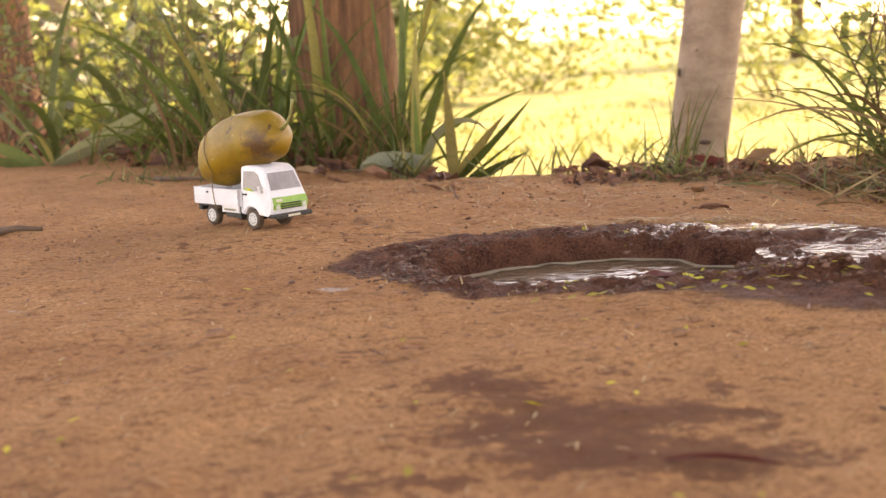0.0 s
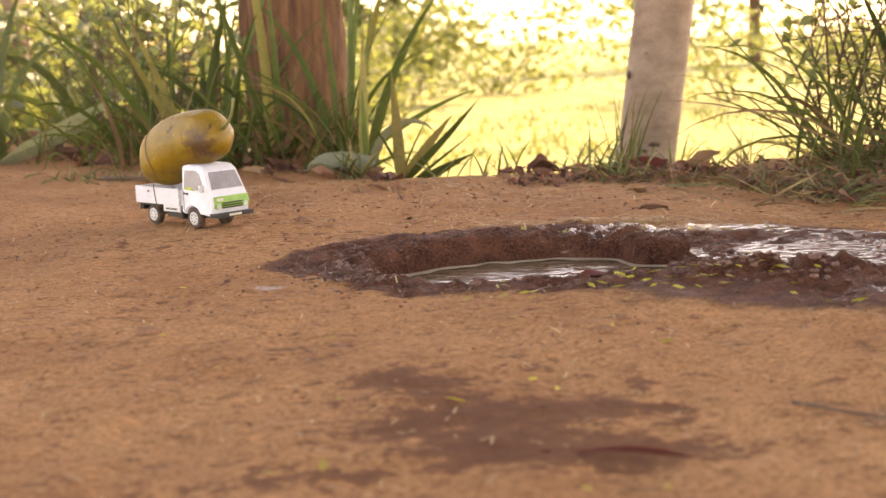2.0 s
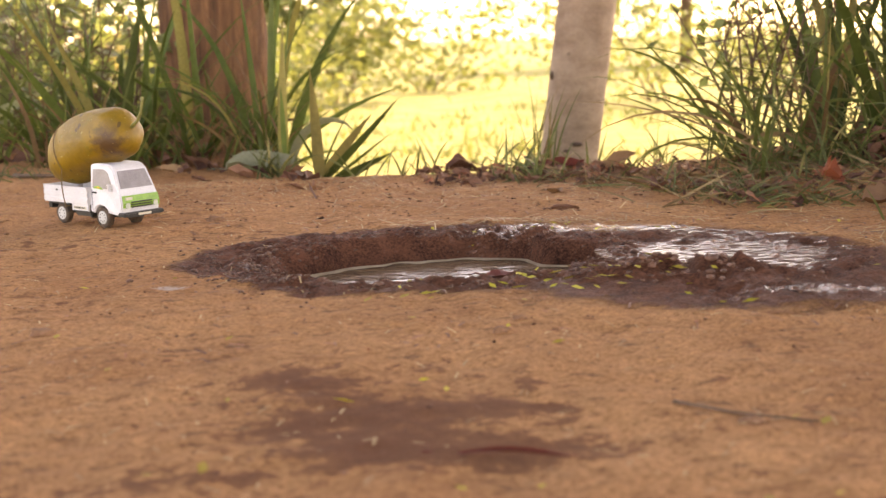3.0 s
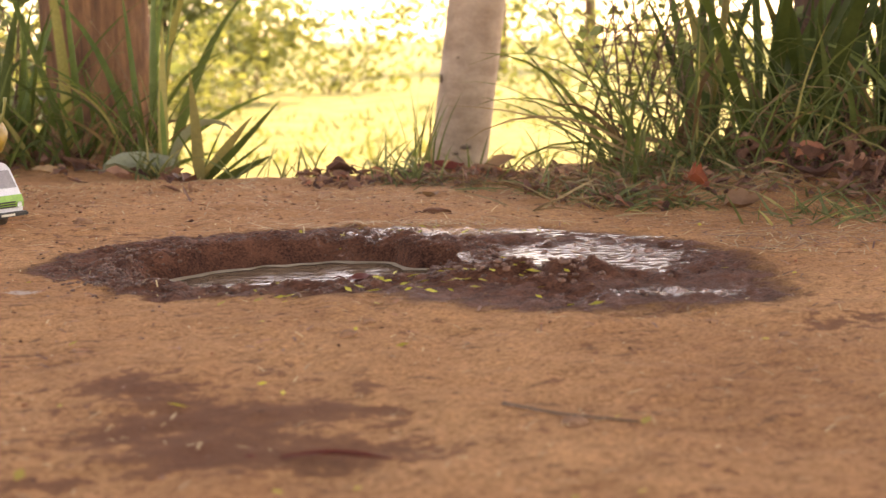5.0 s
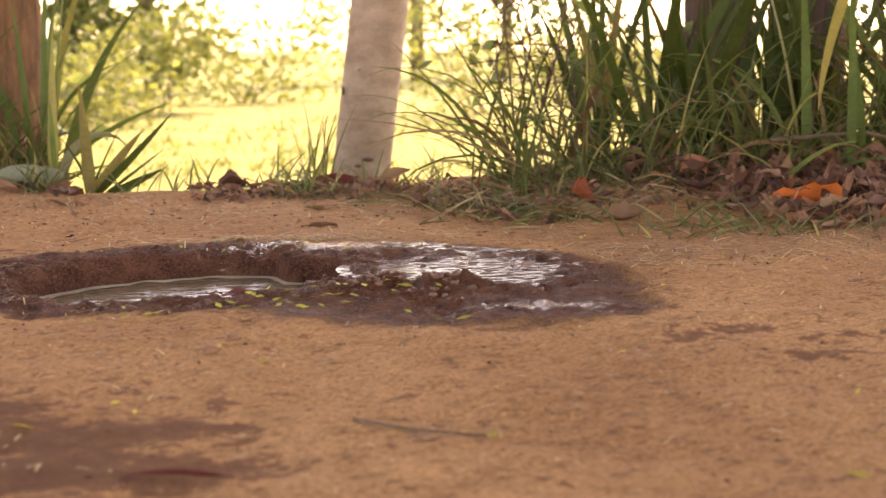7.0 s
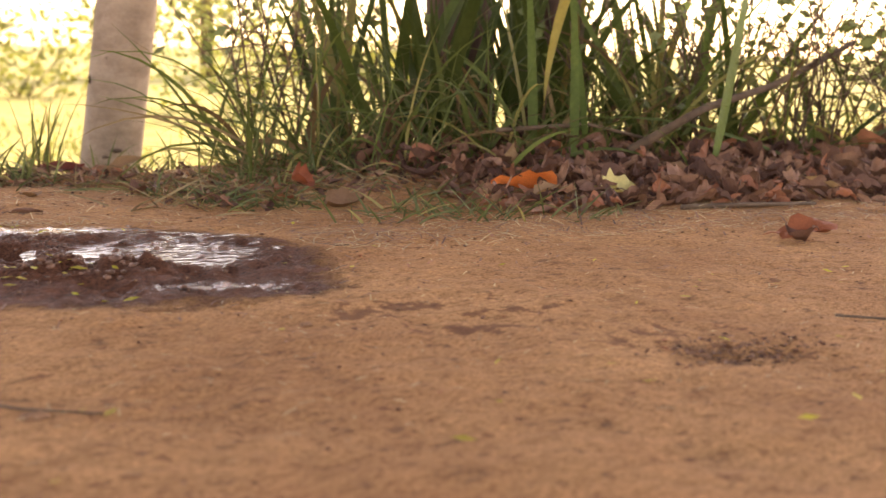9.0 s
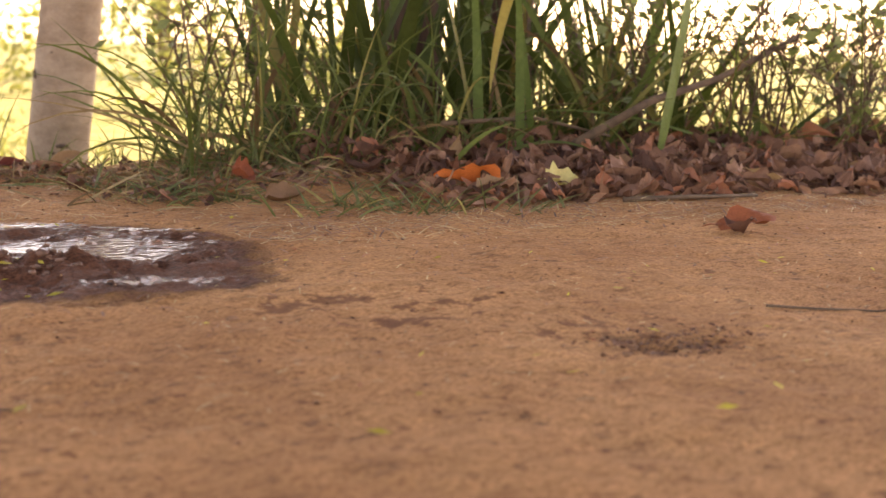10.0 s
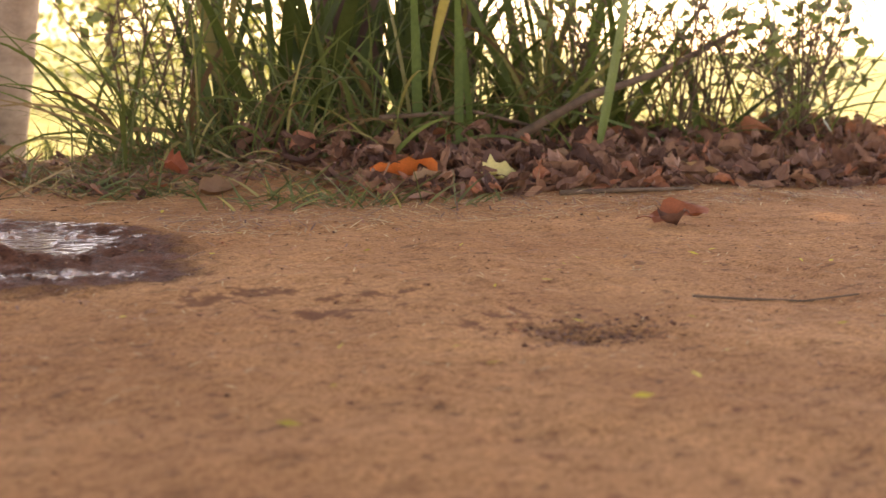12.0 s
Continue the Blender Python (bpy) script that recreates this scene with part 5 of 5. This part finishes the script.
litter("leaf_crumbs", 120, lambda r: (r.gauss(0.663, 0.025), r.gauss(0.535, 0.016), 0.0), (0.002, 0.007), (0.001, 0.003), M_DEAD_LITTER, "dark leaf crumbs in the churned patch", "leaf crumbs", lift=0.001)


litter("leaf_crumbs", 700, lambda r: (r.uniform(-0.1, 0.95), 1.58 - abs(r.gauss(0, 0.2)), 0.0), (0.002, 0.009), (0.0008, 0.003), M_DEAD_LITTER, "dark leaf crumbs strewn on the bank", "leaf crumbs", lift=0.004)


def straws(name, n, where, L, W, material, label, category):
    r = random.Random(n + 3)
    all_ = []
    for _ in range(n):
        x, y = where(r)
        if float(pit_radius(x, y)) < 1.12 or math.hypot((x - 0.40) / 0.14, (y - 0.9) / 0.15) < 1:
            continue
        a, l_, w_ = r.uniform(0, 6.283), r.uniform(*L), r.uniform(*W)
        d, s = Vector((math.cos(a), math.sin(a), 0)) * l_ / 2, Vector((-math.sin(a), math.cos(a), 0)) * w_ / 2
        z0, z1 = gz(x - d.x, y - d.y) + 0.0012, gz(x + d.x, y + d.y) + 0.0012 + r.uniform(0, 0.12) * l_
        zm = max((z0 + z1) / 2, gz(x, y) + 0.0013) + 0.0003
        c = Vector((x, y, 0))
        V = [c - d + s + Vector((0, 0, z0)), c - d - s + Vector((0, 0, z0)), c - s + Vector((0, 0, zm)), c + s + Vector((0, 0, zm)), c + d - s + Vector((0, 0, z1)), c + d + s + Vector((0, 0, z1))]
        all_.append((V, [(0, 1, 2, 3), (3, 2, 4, 5)]))
    v, f = merge(all_)
    return tagged(new(name, mesh_of(name, v, f, material, False)), label, category, kind="stuff")


straws("leaf_stalks", 900, lambda r: (r.uniform(0.55, 1.6), 0.92 + abs(r.gauss(0, 0.13))), (0.004, 0.03), (0.0007, 0.002), M_DEAD_LITTER, "dark dry stalks along the litter's edge", "stalks")
straws("leaf_stalks", 1300, lambda r: (r.uniform(-0.4, 1.2), r.uniform(0.7, 1.5)), (0.002, 0.012), (0.0007, 0.0018), M_DEAD_LITTER, "dark dry stalk bits on the dirt", "stalks")
straws("straw_bits", 800, lambda r: (r.uniform(0.85, 1.7), r.uniform(1.02, 1.4)), (0.015, 0.06), (0.0008, 0.0018), M_STRAW, "pale dry stalks lying over the leaf litter", "straw")
straws("straw_bits", 1700, lambda r: (r.uniform(0.55, 1.6), 0.90 + abs(r.gauss(0, 0.13))), (0.004, 0.026), (0.0005, 0.0015), M_STRAW, "dry straw bits along the litter's edge", "straw")
straws("straw_bits", 2200, lambda r: (r.uniform(-0.1, 0.95), 1.60 - abs(r.gauss(0, 0.2))), (0.004, 0.026), (0.0005, 0.0013), M_STRAW, "dry straw bits on the bank", "straw")
straws("straw_bits", 3000, lambda r: (r.uniform(-0.6, 1.2), r.uniform(0.45, 1.6)), (0.002, 0.009), (0.0004, 0.0011), M_STRAW, "scattered straw bits on the dirt path", "straw")
straws("straw_bits", 160, lambda r: (r.gauss(0.34, 0.1), 1.125 + abs(r.gauss(0, 0.02))), (0.006, 0.03), (0.0006, 0.0014), M_STRAW, "wet straw on the pit's rim", "straw")


def petal_mesh(r):
    L, W = 0.011, 0.0045
    V = [(-L / 2, 0, 0.0008), (0, W / 2, 0.0014), (L / 2, 0, 0.0006), (0, -W / 2, 0.0004), (0, 0, 0.0004)]
    return mesh_of("yellow_petal", V, [(0, 4, 1), (1, 4, 2), (2, 4, 3), (3, 4, 0)], M_PETAL)


PM = petal_mesh(lr)


def petal(x, y, s=1.0, z=None):
    ob = new("yellow_petal", PM)
    ob.matrix_world = pose(x, y, (gz(x, y) if z is None else z) + 0.0012, lr.uniform(-14, 14), lr.uniform(-14, 14), lr.uniform(0, 360)) @ Matrix.Diagonal((s, s, s, 1))
    tagged(ob, "small yellow fallen petal on the dirt", "petal", "fallen yellow petals")


for x, y in [(0.111, 0.618), (0.314, 0.835), (0.372, 0.765), (0.321, 0.547), (0.649, 0.432), (0.577, 0.498), (0.719, 0.664), (0.6, 0.41), (0.45, 0.45), (0.05, 0.53)]:
    petal(x, y, 1.05)
for _ in range(70):
    petal(lr.uniform(-0.3, 0.95), lr.uniform(0.42, 0.95), lr.uniform(0.4, 0.8))
for _ in range(44):
    petal(lr.gauss(0.27, 0.06), lr.gauss(0.85, 0.02), lr.uniform(0.6, 1.15))
for _ in range(22):
    petal(lr.gauss(0.34, 0.09), lr.gauss(1.10, 0.015), lr.uniform(0.5, 0.9))
for _ in range(24):
    petal(lr.gauss(0.165, 0.022), lr.gauss(0.975, 0.008), lr.uniform(0.7, 1.3), WATER_Z)


def clods(name, n, where, size, material, label, category):
    r = random.Random(n + 9)
    all_ = []
    bm = bmesh.new()
    bmesh.ops.create_icosphere(bm, subdivisions=1, radius=1.0)
    bm.verts.index_update()
    ball = [v.co.copy() for v in bm.verts]
    faces = [tuple(v.index for v in f.verts) for f in bm.faces]
    bm.free()
    for _ in range(n):
        x, y = where(r)
        s = r.uniform(*size) * (1.8 if r.random() < 0.06 else 1)
        ph, z = r.uniform(0, 50), gz(x, y) + s * 0.3
        V = [Vector((c.x * s * 1.2, c.y * s, c.z * s * 0.7)) * (1 + 0.45 * noise.noise(c * 1.3 + Vector((ph, 0, 0)))) + Vector((x, y, z)) for c in ball]
        all_.append((V, faces))
    v, f = merge(all_)
    return tagged(new(name, mesh_of(name, v, f, material)), label, category, kind="stuff")


clods("small_clods", 1500, lambda r: (r.uniform(-0.48, 1.27), 0.5 + 1.1 * r.random() ** 0.8), (0.0003, 0.0011), M_CLOD, "small earth clods and grit on the dirt", "clods")
clods("small_clods", 80, lambda r: (r.gauss(-0.2, 0.12), r.gauss(1.22, 0.08)), (0.0006, 0.0018), M_CLOD, "earth crumbs on the path", "clods")
def rim_spot(r):
    a = r.uniform(0, 6.283)
    return PIT[0] + 0.150 * math.cos(a) + r.gauss(0, 0.014), PIT[1] + 0.118 * math.sin(a) + r.gauss(0, 0.012)


clods("mud_crumbs", 420, lambda r: (r.gauss(0.075, 0.035), r.gauss(0.985, 0.05)), (0.0005, 0.0017), M_MULCH, "wet mud lumps on the pit's sloping end", "mud crumbs")
clods("mud_crumbs", 750, rim_spot, (0.0005, 0.0017), M_MULCH, "dark mud crumbs on the pit's rim", "mud crumbs")
clods("mud_crumbs", 150, lambda r: (r.gauss(0.37, 0.04), r.gauss(0.858, 0.016)), (0.0007, 0.0028), M_MULCH, "churned dark mud crumbs beside the pit", "mud crumbs")
clods("mud_crumbs", 260, lambda r: (r.gauss(0.663, 0.022), r.gauss(0.535, 0.014)), (0.0004, 0.0014), M_CLOD, "churned dark earth crumbs on the path", "mud crumbs")
for x, y, s in [(-0.059, 0.783, 0.005), (0.208, 0.731, 0.0035), (0.224, 0.757, 0.003), (0.457, 0.678, 0.0025), (0.29, 0.555, 0.004), (0.02, 1.22, 0.006)]:
    bm = bmesh.new()
    bmesh.ops.create_icosphere(bm, subdivisions=3, radius=1.0)
    for v in bm.verts:
        v.co = Vector((v.co.x * s * 1.4, v.co.y * s, v.co.z * s * 0.7)) * (1 + 0.5 * noise.noise(v.co * 1.7 + Vector((x * 90, 0, 0))))
    ob = part("earth_clod", bm, M_CLOD, None, "", True)
    ob.location = (x, y, gz(x, y) + s * 0.25)
    tagged(ob, "lumpy dark earth clod on the dirt path", "clod", "earth clods")


def twig(name, pts, r0, label):
    P = [Vector((x, y, gz(x, y) + r0 * 0.9 + up)) for x, y, up in pts]
    v, f = tube(P, [r0 * (1 - 0.45 * k / (len(P) - 1)) for k in range(len(P))], 8, 0.2)
    return tagged(new(name, mesh_of(name, v, f, M_TWIG)), label, "twig")


twig("twig", [(0.784, 0.593, 0), (0.81, 0.579, 0.001), (0.85, 0.562, 0.0), (0.883, 0.547, 0.001)], 0.0010, "thin bent dry twig on the dirt")
twig("twig", [(0.263, 0.584, 0), (0.285, 0.566, 0.0), (0.318, 0.548, 0.0)], 0.0009, "thin dry twig on the dirt")
twig("twig", [(-0.34, 1.275, 0), (-0.32, 1.272, 0.002), (-0.295, 1.266, 0.0)], 0.004, "short thick dry twig on the dirt")
twig("twig", [(-0.27, 1.72, 0), (-0.22, 1.70, 0.002), (-0.17, 1.70, 0.0)], 0.003, "short dry twig on the bank")
twig("fallen_branch", [(1.10, 1.31, 0.02), (1.22, 1.32, 0.075), (1.34, 1.33, 0.105), (1.51, 1.36, 0.165)], 0.0065, "bare brown branch slanting up from the litter")
twig("fallen_branch", [(0.92, 1.33, 0.05), (1.05, 1.33, 0.055), (1.18, 1.35, 0.03)], 0.003, "thin dark branch lying over the litter")
twig("twig", [(0.98, 1.03, 0.0), (1.05, 1.02, 0.002), (1.13, 1.0, 0.0)], 0.003, "pale dry stick at the litter's edge")
